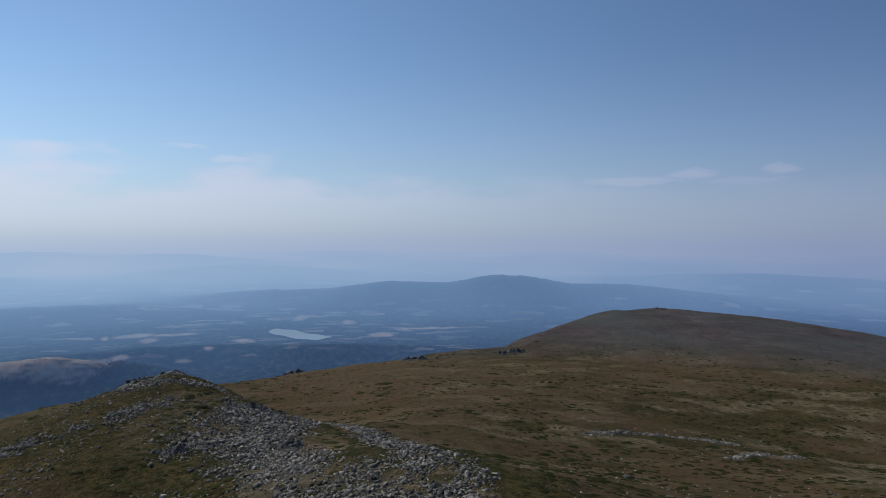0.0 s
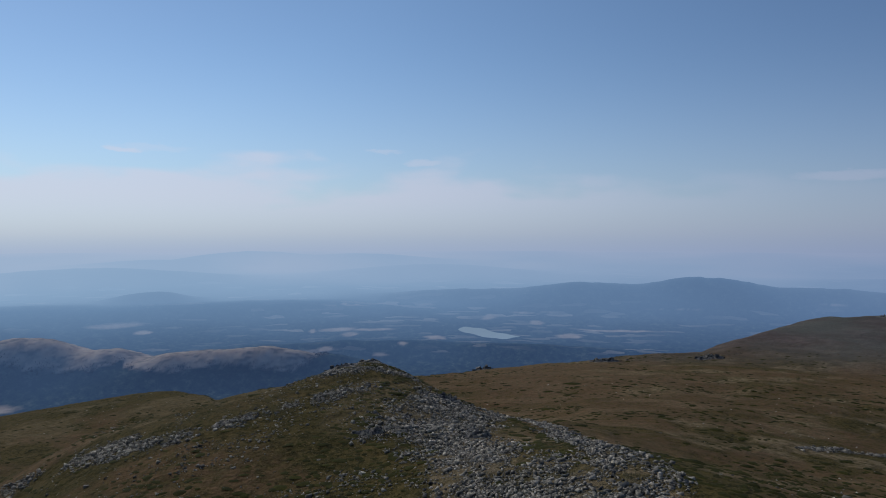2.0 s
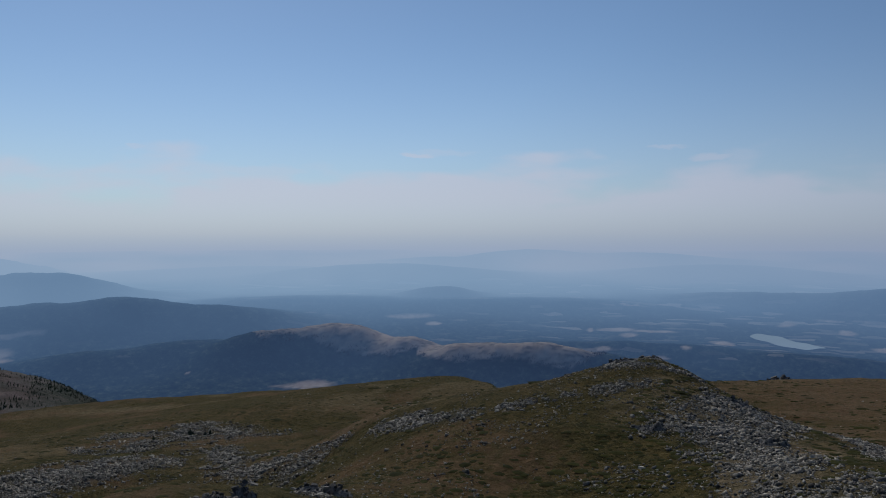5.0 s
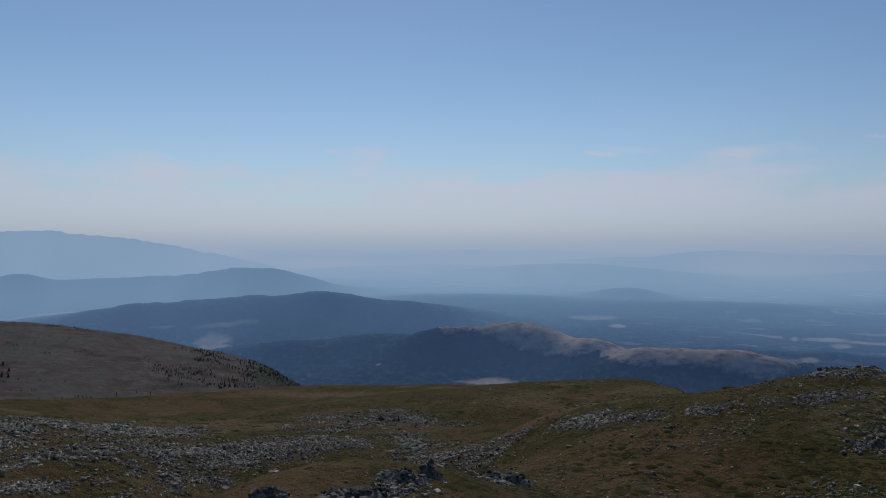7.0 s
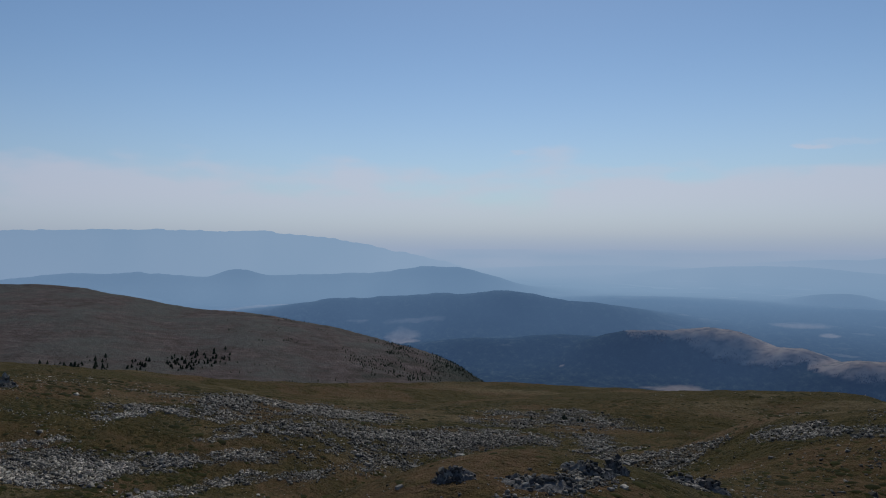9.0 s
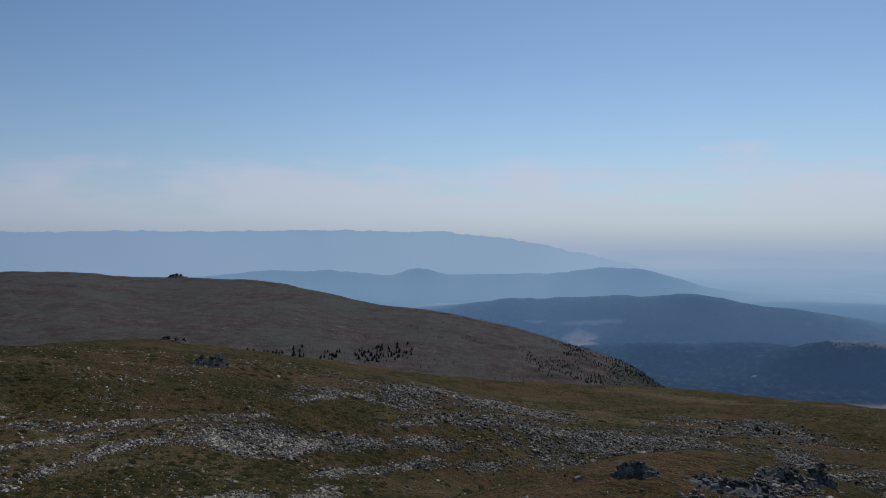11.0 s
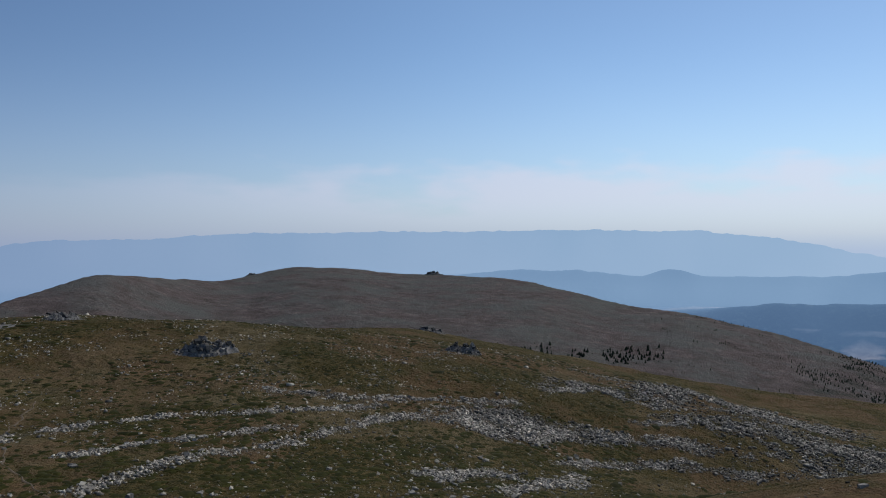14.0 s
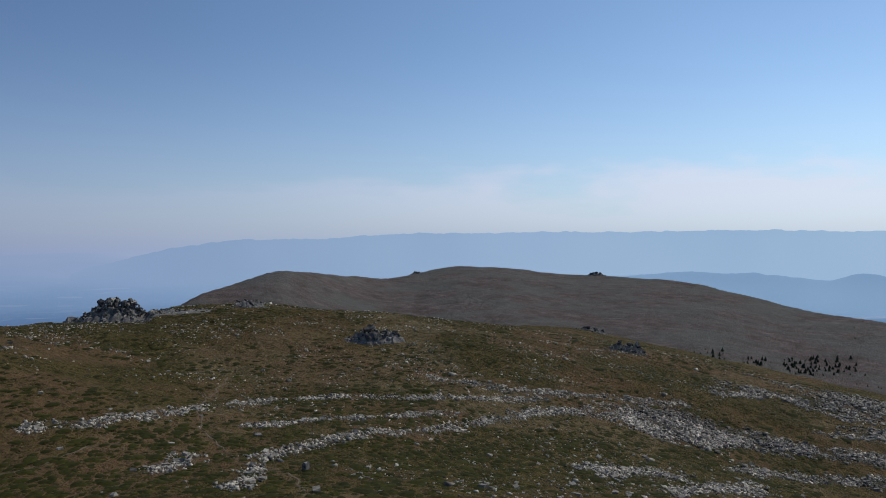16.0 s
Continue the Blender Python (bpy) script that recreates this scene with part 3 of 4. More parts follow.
backdrop = tagged(sheet("backdrop", rows_far, az_fine, lambda x, y: np.maximum(backdrop_z(x, y), -700), LOWLAND, backdrop_layers), "lowland with woods, fields and mountain ranges under painted blue haze", "distance", kind="structure")


# ---- helpers for things ----
def part(name, bm, mat, parent, label=""):
    me = bpy.data.meshes.new(name)
    bm.to_mesh(me)
    bm.free()
    me.materials.append(mat)
    ob = new(name, me)
    ob.parent = parent
    return tagged(ob, label)


def part_mesh(name, me, parent, m, label=""):
    ob = new(name, me)
    ob.parent = parent
    ob.matrix_local = m
    return tagged(ob, label)


def gz(x, y):
    return float(ground_z(np.array([x]), np.array([y]))[0])


def block_mesh(name, mat, seed, n=11, squash=(1.0, 0.8, 0.62)):
    """One angular block, about 2 m across at scale 1."""
    rng = random.Random(seed)
    bm = bmesh.new()
    corners = [Vector((i, j, k)) for i in (-1, 1) for j in (-1, 1) for k in (-1, 1)]
    for q in range(n):
        v = corners[q] if q < 8 else Vector([rng.uniform(-1, 1) for _ in range(3)]).normalized() * 1.25
        v = Vector([c * rng.uniform(0.45, 1.0) for c in v])
        bm.verts.new([v[k] * squash[k] for k in range(3)])
    got = bmesh.ops.convex_hull(bm, input=bm.verts)
    bmesh.ops.delete(bm, geom=[g for g in got["geom_interior"] if isinstance(g, bmesh.types.BMVert)], context="VERTS")
    bmesh.ops.dissolve_limit(bm, angle_limit=radians(9), verts=bm.verts, edges=bm.edges)
    bmesh.ops.triangulate(bm, faces=bm.faces)
    me = bpy.data.meshes.new(name)
    bm.to_mesh(me)
    bm.free()
    me.materials.append(mat)
    return me


PALE_BLOCKS = [block_mesh("block", PALE_STONE, k, 8, ((1.0, 0.7, 0.45), (1.0, 0.5, 0.3), (1.0, 0.8, 0.62))[k % 3]) for k in range(9)]
GREY_BLOCKS = [block_mesh("grey_block", GREY_STONE, 30 + k, 8, ((1.0, 0.7, 0.45), (1.0, 0.5, 0.3), (1.0, 0.8, 0.62))[k % 3]) for k in range(9)]
PALE_SHARDS = [block_mesh("shard", PALE_STONE, 70 + k, 6, ((1.0, 0.7, 0.5), (1.0, 0.45, 0.35), (0.9, 0.8, 0.6))[k % 3]) for k in range(9)]
GREY_SHARDS = [block_mesh("grey_shard", GREY_STONE, 90 + k, 6, ((1.0, 0.7, 0.5), (1.0, 0.45, 0.35), (0.9, 0.8, 0.6))[k % 3]) for k in range(9)]
DARK_BLOCKS = [block_mesh("dark_block", DARK_STONE, 50 + k, 10, ((0.8, 0.7, 1.0), (1.0, 0.75, 0.7), (0.7, 0.6, 1.0))[k % 3]) for k in range(9)]


def mesh_arrays(me):
    co = np.empty(len(me.vertices) * 3)
    me.vertices.foreach_get("co", co)
    tri = np.empty(len(me.polygons) * 3, np.int64)
    me.loops.foreach_get("vertex_index", tri)
    return co.reshape(-1, 3), tri.reshape(-1, 3)


def joined(name, shapes, which, places, sizes, turns, tilts, mat, stretch=None):
    """Many small copies of a few shapes in one mesh."""
    cos, tris, base = [], [], 0
    for k, me in enumerate(shapes):
        pick = np.where(which == k)[0]
        if not len(pick):
            continue
        co, tri = mesh_arrays(me)
        a, b = turns[pick], tilts[pick]
        ca, sa, cb, sb = np.cos(a), np.sin(a), np.cos(b), np.sin(b)
        p = co[None] * sizes[pick][:, None, None]
        if stretch is not None:
            p = p * stretch[pick][:, None, :]
        x, y, z = p[..., 0], p[..., 1] * cb[:, None] - p[..., 2] * sb[:, None], p[..., 1] * sb[:, None] + p[..., 2] * cb[:, None]
        p = np.stack([x * ca[:, None] - y * sa[:, None], x * sa[:, None] + y * ca[:, None], z], -1) + places[pick][:, None, :]
        cos.append(p.reshape(-1, 3))
        tris.append((tri[None] + (np.arange(len(pick)) * len(co))[:, None, None] + base).reshape(-1, 3))
        base += len(pick) * len(co)
    co, tri = np.concatenate(cos), np.concatenate(tris)
    me = bpy.data.meshes.new(name)
    me.vertices.add(len(co))
    me.vertices.foreach_set("co", co.ravel())
    me.loops.add(tri.size)
    me.loops.foreach_set("vertex_index", tri.ravel())
    me.polygons.add(len(tri))
    me.polygons.foreach_set("loop_start", np.arange(len(tri)) * 3)
    me.update(calc_edges=True)
    me.materials.append(mat)
    return me


# ---- lowland: reservoir, villages, woods ----
def reservoir():
    """A pale sheet of water among the woods."""
    m, n, l, b = material("reservoir_water", 0.08)
    b.inputs["Base Color"].default_value = (0.22, 0.30, 0.38, 1)
    rip = noise_node(n, l, 0.05, 3, 0.5, n.new("ShaderNodeNewGeometry").outputs["Position"])
    bump(n, l, rip, 0.1, 0.5, b)
    # blue haze painted over the water as emission
    painted_haze = n.new("ShaderNodeEmission")
    painted_haze.inputs["Color"].default_value = (0.27, 0.375, 0.50, 1)
    both = n.new("ShaderNodeMixShader")
    both.inputs[0].default_value = 0.6
    l.new(b.outputs[0], both.inputs[1])
    l.new(painted_haze.outputs[0], both.inputs[2])
    l.new(both.outputs[0], n["Material Output"].inputs["Surface"])
    bm = bmesh.new()
    rows = []
    for i in range(41):
        t = i / 40
        az = 13.9 - 5.0 * t
        mid = 3590 - 95 * t + 12 * math.sin(7 * t)
        wide = 66 * math.sin(math.pi * t) ** 0.6 * (1 - 0.45 * t) + 5 * math.sin(19 * t)
        row = []
        for k in range(9):
            d = mid + max(wide, 2) * (k / 4 - 1)
            a = radians(az)
            x, y = -d * math.sin(a), d * math.cos(a)
            row.append(bm.verts.new((x, y, float(backdrop_z(np.array([x]), np.array([y]))[0]) + 5)))
        rows.append(row)
    for r, q in zip(rows[:-1], rows[1:]):
        for k in range(8):
            bm.faces.new((r[k], q[k], q[k + 1], r[k + 1]))
    bmesh.ops.recalc_face_normals(bm, faces=bm.faces)
    me = bpy.data.meshes.new("reservoir")
    bm.to_mesh(me)
    bm.free()
    me.materials.append(m)
    tagged(new("water", me), "pale blue reservoir between dark woods", "water", kind="structure")


reservoir()


def cone_tree_mesh(name, mat, seed):
    """A far conifer: ragged tiers of a few faces."""
    rng = random.Random(seed)
    bm = bmesh.new()
    for tier in range(3):
        z0, z1, r = 0.08 + 0.27 * tier, 0.5 + 0.25 * tier, 0.26 - 0.07 * tier
        tip = bm.verts.new((rng.uniform(-0.02, 0.02), rng.uniform(-0.02, 0.02), z1))
        ring = [bm.verts.new((r * rng.uniform(0.7, 1.2) * math.cos(k * math.tau / 6), r * rng.uniform(0.7, 1.2) * math.sin(k * math.tau / 6), z0 + rng.uniform(-0.04, 0.04))) for k in range(6)]
        for k in range(6):
            bm.faces.new((ring[k], ring[(k + 1) % 6], tip))
    me = bpy.data.meshes.new(name)
    bm.to_mesh(me)
    bm.free()
    me.materials.append(mat)
    return me


def foliage_material(name, dark, light):
    m, n, l, b = material(name, 0.9)
    b.inputs["Specular IOR Level"].default_value = 0.06
    g = n.new("ShaderNodeNewGeometry")
    c = ramp(n, l, noise_node(n, l, 1.3, 4, 0.7, g.outputs["Position"]), [(0.3, dark), (0.7, light)])
    per = ramp(n, l, g.outputs["Random Per Island"], [(0.0, (0.6, 0.62, 0.55)), (1.0, (1.15, 1.1, 1.0))])
    mult = n.new("ShaderNodeMix")
    mult.data_type, mult.blend_type = "RGBA", "MULTIPLY"
    mult.inputs[0].default_value = 1.0
    l.new(c, mult.inputs[6])
    l.new(per, mult.inputs[7])
    l.new(mult.outputs[2], b.inputs["Base Color"])
    return m


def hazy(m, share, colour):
    """Paints the blue haze of kilometres into a far surface as emission."""
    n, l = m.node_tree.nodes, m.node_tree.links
    painted_haze, both = n.new("ShaderNodeEmission"), n.new("ShaderNodeMixShader")
    painted_haze.inputs["Color"].default_value, both.inputs[0].default_value = (*colour, 1), share
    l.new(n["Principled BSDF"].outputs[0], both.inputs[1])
    l.new(painted_haze.outputs[0], both.inputs[2])
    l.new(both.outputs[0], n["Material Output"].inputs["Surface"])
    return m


NEEDLES = foliage_material("conifer_needles", (0.014, 0.022, 0.017), (0.042, 0.056, 0.038))
JUNIPER = foliage_material("juniper", (0.018, 0.020, 0.005), (0.055, 0.053, 0.013))
BARK = stone_material("bark", (0.03, 0.022, 0.016), (0.09, 0.07, 0.05))
# needles for the farthest trees, with blue haze painted in
HAZE_PAINTED_NEEDLES = hazy(foliage_material("haze_painted_needles", (0.014, 0.022, 0.017), (0.042, 0.056, 0.038)), 0.36, (0.065, 0.11, 0.235))
FAR_TREES = [cone_tree_mesh("far_conifer", NEEDLES, k) for k in range(4)]


def woods(name, label, n, az0, az1, d0, d1, keep, height, size, seed, mat=NEEDLES):
    rng = np.random.default_rng(seed)
    az, d = rng.uniform(az0, az1, n), np.sqrt(rng.uniform(d0 * d0, d1 * d1, n))
    x, y = -d * np.sin(np.radians(az)), d * np.cos(np.radians(az))
    z = height(x, y)
    ok = rng.uniform(0, 1, n) < keep(x, y, z, az, d)
    x, y, z = x[ok], y[ok], z[ok]
    k = len(x)
    me = joined(name, FAR_TREES, rng.integers(0, 4, k), np.stack([x, y, z - 0.5], -1), size * rng.uniform(0.6, 1.25, k), rng.uniform(0, 6.28, k), np.zeros(k), mat)
    tagged(new(name, me), label, "woods", kind="stuff")


woods("slope_woods", "dark conifers scattered down a hazy valley side", 20000, 60, 84, 1000, 2100,
      lambda x, y, z, az, d: np.clip((-265 - z) / 90 + 1.5 * fnoise(x / 55, y / 55, 51, 4), 0, 1) * 0.9, ground_z, 4.4, 5)
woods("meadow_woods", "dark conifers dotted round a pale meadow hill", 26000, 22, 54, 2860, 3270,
      lambda x, y, z, az, d: np.clip(0.75 - np.abs(np.degrees(np.arctan(z / d)) - meadow_edge(az) + 0.15) / 0.5 + 1.3 * fnoise(az / 0.8, d / 20, 91, 4), 0, 1), lambda x, y: np.maximum(backdrop_z(x, y), -700), 5.5, 6, HAZE_PAINTED_NEEDLES)


# ---- stone runs ----
def stone_run(half, line, seed, singles, label, blocks):
    """A river of angular blocks: the larger ones single, the rest as rubble."""
    rng = np.random.default_rng(seed)
    (ax, ay), (bx, by) = np.min(line, 0) - 1.6 * half, np.max(line, 0) + 1.6 * half
    area = (bx - ax) * (by - ay)
    far = np.hypot(*np.mean(line, 0))
    n = int(min(area * np.interp(far, [100, 200, 350], [12.5, 9.5, 3.5]), 200000))
    x, y = rng.uniform(ax, bx, n), rng.uniform(ay, by, n)
    keep = rng.uniform(0, 1, n) < stoniness(x, y, half, line) ** 1.3 * np.clip(0.64 + 1.3 * fnoise(x / 4, y / 4, 77, 3) + (1.3 if half > 11 else 0.5) * fnoise(x / 15, y / 15, 79, 3), 0.02, 1)
    x, y = x[keep], y[keep]
    n = len(x)
    size = np.interp(far, [100, 200, 350], [0.185, 0.215, 0.31]) * np.exp(np.clip(rng.normal(0, 0.55, n), -1.2, 1.25))
    z = ground_z(x, y) + 0.12 * size
    which, turns, tilts = rng.integers(0, 9, n), rng.uniform(0, 6.28, n), rng.normal(0, 0.6, n)
    root = tagged(new("stone_run"), label, "stones", "stone runs on the plateau")
    cx, cy = np.mean(line, 0)
    root.location = (cx, cy, gz(cx, cy))
    order = np.argsort(-size)
    for k in order[:singles]:
        m = pose(x[k] - cx, y[k] - cy, z[k] - root.location.z, 0, 0, math.degrees(turns[k])) @ Matrix.Rotation(tilts[k], 4, "X") @ Matrix.Scale(size[k], 4)
        part_mesh("block", blocks[which[k]], root, m)
    rest = order[singles:]
    if len(rest):
        me = joined("rubble", PALE_SHARDS if blocks is PALE_BLOCKS else GREY_SHARDS, which[rest], np.stack([x[rest] - cx, y[rest] - cy, z[rest] - root.location.z], -1), 1.25 * size[rest], turns[rest], tilts[rest], blocks[0].materials[0])
        tagged(part_mesh("rubble", me, root, Matrix()), kind="stuff")


# northern blocks take the darker grey, their backlit shade put into the colour
for runs, base_seed, singles, blocks, label in ((WEST_RUNS, 200, 60, PALE_BLOCKS, "pale grey stone run of angular blocks across olive heath"), (MIDDLE_RUNS, 220, 40, PALE_BLOCKS, "broad pale bed of tumbled granite blocks on heath"),
                                         (NORTH_RUNS, 240, 16, GREY_BLOCKS, "grey block field spread over brown heath"), (KNOLL_RUNS, 260, 30, GREY_BLOCKS, "tumbled grey boulders on the flank of a knoll")):
    for k, (half, line) in enumerate(runs):
        stone_run(half, line, base_seed + k, singles, label, blocks)


def loose_stones(name, label, n, az0, az1, d0, d1, seed, size, thin=0.0, blocks=PALE_BLOCKS, clump=26):
    rng = np.random.default_rng(seed)
    az, d = rng.uniform(az0, az1, n), d0 * (d1 / d0) ** rng.uniform(0, 1, n) ** 0.8
    x, y = -d * np.sin(np.radians(az)), d * np.cos(np.radians(az))
    ok = rng.uniform(0, 1, n) < np.clip(0.1 - thin + 2.0 * fnoise(x / clump, y / clump, seed, 4), 0.01, 1)
    x, y = x[ok], y[ok]
    k = len(x)
    s = size * np.exp(rng.normal(0, 0.45, k))
    me = joined(name, PALE_SHARDS if blocks is PALE_BLOCKS else GREY_SHARDS, rng.integers(0, 9, k), np.stack([x, y, ground_z(x, y) + 0.1 * s], -1), s, rng.uniform(0, 6.28, k), rng.normal(0, 0.3, k), blocks[0].materials[0])
    tagged(new(name, me), label, "stones", kind="stuff")


loose_stones("loose_stones", "pale stones strewn over the western heath", 20000, 88, 152, 75, 430, 301, 0.22, 0.05)
loose_stones("loose_stones", "pale stones strewn over the northern heath", 15000, 34, 95, 80, 520, 302, 0.22, 0.0, GREY_BLOCKS)
loose_stones("loose_stones", "grey stones strewn over a rocky knoll", 12000, 12, 36, 90, 262, 303, 0.25, -0.06, GREY_BLOCKS, 14)
loose_stones("loose_stones", "clusters of pale stones round the western tors", 26000, 92, 147, 185, 400, 305, 0.28, 0.10, PALE_BLOCKS, 11)
loose_stones("loose_stones", "sparse stones on the eastern heath", 3000, -36, 12, 85, 420, 304, 0.24, 0.08)


# ---- single boulders ----
rng_b = random.Random(7)
boulder_kinds = []
for k in range(9):
    ob = new("boulder", PALE_BLOCKS[k])
    boulder_kinds.append(tagged(ob, "weathered pale granite boulder lying in low heath", "boulder", "boulders on the heath"))
for k in range(230):
    az = rng_b.uniform(92, 150) if k % 3 else rng_b.uniform(14, 90)
    d = 88 * (300 / 88) ** rng_b.random()
    x, y = -d * math.sin(radians(az)), d * math.cos(radians(az))
    s = rng_b.uniform(0.35, 0.8)
    m = pose(x, y, gz(x, y) + 0.14 * s, rng_b.uniform(-14, 14), rng_b.uniform(-14, 14), rng_b.uniform(0, 360))
    ob = boulder_kinds[k] if k < 9 else copy_thing(boulder_kinds[k % 9], m)
    if k < 9:
        ob.matrix_basis = m
    ob.scale = (s, s, s)


# ---- crags ----
def crag(x, y, wide, deep, high, turn, count, seed, label, big=1.0, pale=0.25):
    """A crag: a craggy core in uneven ribs, loaded with split blocks, and paler fallen blocks round its foot."""
    rng = random.Random(seed)
    z0 = gz(x, y)
    root = tagged(new("crag"), label, "rocks", "dark crags")
    root.location = (x, y, z0)
    c, s = math.cos(radians(turn)), math.sin(radians(turn))
    ribs = [(rng.uniform(-0.7, 0.7), rng.uniform(-0.3, 0.3), rng.uniform(0.6, 1.0), rng.uniform(0.08, 0.3)) for _ in range(5)]

    def lift(u, w):
        edge = max(0.0, 1 - (u * u + w * w))
        return 0.86 * high * edge**0.5 * max([0.34 + 0.1 * math.sin(9 * u + seed)] + [h * math.exp(-((u - ru) ** 2) / rw2 - (w - rw) ** 2 / 0.35) for ru, rw, h, rw2 in ribs])

    def place(u, w):
        px, py = u * wide / 2, w * deep / 2
        return px * c - py * s, px * s + py * c

    bm = bmesh.new()
    nu, nw = 26, 12
    spots = []
    for i in range(nu + 1):
        for k in range(nw + 1):
            u, w = (2 * i / nu - 1) * 1.02 + rng.uniform(-0.03, 0.03), (2 * k / nw - 1) * 1.02 + rng.uniform(-0.06, 0.06)
            step = lift(u, w)
            spots.append((*place(u, w), max(0.72 * step + 0.12 * high * rng.uniform(-1, 1), -0.5 * big) if step > 0 else -0.5 * big))
    sx, sy, sz = np.array(spots).T
    sz = sz + ground_z(x + sx, y + sy) - z0
    verts = [bm.verts.new(p) for p in zip(sx.tolist(), sy.tolist(), sz.tolist())]
    rows = [verts[i * (nw + 1):(i + 1) * (nw + 1)] for i in range(nu + 1)]
    for p, q in zip(rows[:-1], rows[1:]):
        for k in range(nw):
            bm.faces.new((p[k], q[k], q[k + 1]))
            bm.faces.new((p[k], q[k + 1], p[k + 1]))
    bmesh.ops.recalc_face_normals(bm, faces=bm.faces)
    part("core", bm, DARK_STONE, root, "dark jointed rock mass")
    spread = [(rng.uniform(-1.45, 1.45), rng.uniform(-1.7, 1.7)) if k % 4 == 0 else (rng.gauss(0, 0.5), rng.gauss(0, 0.5)) for k in range(count)]
    around = np.array([place(u, w) for u, w in spread])
    floors = ground_z(x + around[:, 0], y + around[:, 1]) - z0
    for (u, w), (gx, gy), floor in zip(spread, around, floors):
        foot = u * u + w * w > 0.9
        size = big * math.exp(min(rng.gauss(-0.25, 0.45), 0.5)) * (0.5 if foot else 1.0)
        up = floor + lift(u, w) + (0.1 if foot else -0.12) * size
        m = pose(gx, gy, up, rng.gauss(0, 10 if foot else 20), rng.gauss(0, 10 if foot else 20), turn + rng.gauss(0, 40)) @ Matrix.Diagonal((size * rng.uniform(0.7, 1.3), size * rng.uniform(0.5, 0.95), size * rng.uniform(0.6, 1.25), 1))
        blocks = PALE_BLOCKS if rng.random() < (min(0.95, pale * 2.2) if foot else pale * 0.6) else (GREY_BLOCKS if rng.random() < 0.22 else DARK_BLOCKS)
        part_mesh("block", blocks[rng.randrange(9)], root, m)
    return root


def at(az, d):
    return -d * math.sin(radians(az)), d * math.cos(radians(az))


crag(*at(139.3, 284), 32, 15, 11.0, 139, 330, 401, "tall dark granite tor on the rim of the plateau", 0.95, 0.5)
crag(*at(135.6, 280), 32, 14, 1.0, 136, 200, 402, "low heap of grey blocks beside a granite tor", 0.6, 1.2)
crag(-213, -122, 21, 10, 5.5, 120, 120, 403, "dark jagged tor with pale blocks at its foot", 0.8, 0.4)
crag(-290, -49, 16, 8, 5, 100, 50, 404, "dark rocky outcrop on brown heath", 0.85, 0.3)
crag(-228, -188, 13, 8, 4, 129, 36, 405, "small grey outcrop near the rim", 0.75, 0.5)
crag(*at(102.2, 585), 24, 12, 4, 102, 40, 406, "small dark outcrop on the plateau's edge", 1.8)
crag(-82, 36, 5.6, 3, 2.1, 66, 70, 407, "upright cluster of black weathered rock pillars", 0.5)
crag(-75.5, 45, 10, 6, 1.4, 59, 130, 408, "low crag of dark broken blocks on a grassy brow", 0.4, 0.5)
crag(-79, 54, 7, 4, 1.8, 55, 70, 409, "dark split rocks on a grassy brow", 0.42, 0.4)
crag(-80.5, 60, 3.4, 2.6, 2.4, 53, 34, 410, "dark pointed rock standing on a grassy brow", 0.42)
crag(-91, 84, 11, 5, 2.2, 47, 100, 411, "long dark crag above a shallow stony hollow", 0.5, 0.3)
crag(*at(20.6, 247), 12, 8, 1.6, 20, 60, 412, "grey summit rocks crowning the knoll", 0.55, 0.5)
crag(*at(23.4, 236), 12, 6, 1.4, 20, 50, 413, "grey broken rocks near the knoll's summit", 0.55, 0.5)
crag(*at(14.6, 214), 10, 5, 2, 15, 50, 414, "dark rib of rock on the knoll's flank", 0.6, 0.3)
crag(*at(21.2, 165), 7, 4, 1.6, 20, 34, 415, "dark ledge among tumbled boulders", 0.55)
crag(*at(12.4, 160), 7, 4, 1.8, 12, 34, 416, "dark ledge in a boulder slope", 0.55)
crag(*at(-5.6, 600), 22, 10, 5, 0, 36, 417, "dark outcrop on a straw-coloured saddle", 1.7)
crag(*at(2.2, 590), 26, 10, 4.5, 0, 40, 418, "dark rounded outcrop on a straw-coloured rise", 1.7)
crag(*at(12.0, 600), 18, 8, 4, 0, 30, 419, "dark rocks at the plateau's edge", 1.6)
crag(*at(32.2, 236), 10, 5, 1.6, 32, 40, 420, "dark rocks where the knoll falls away", 0.55)
crag(*at(101.9, 2395), 60, 30, 9, 102, 40, 421, "rocky knob on a far bare hill", 4.5)
crag(*at(116.6, 2195), 44, 24, 6, 117, 30, 422, "rocky shoulder on a far bare hill", 4.0)
crag(*at(-17.0, 852), 16, 8, 3, 10, 16, 423, "small summit rocks on a rounded green hill", 1.4)


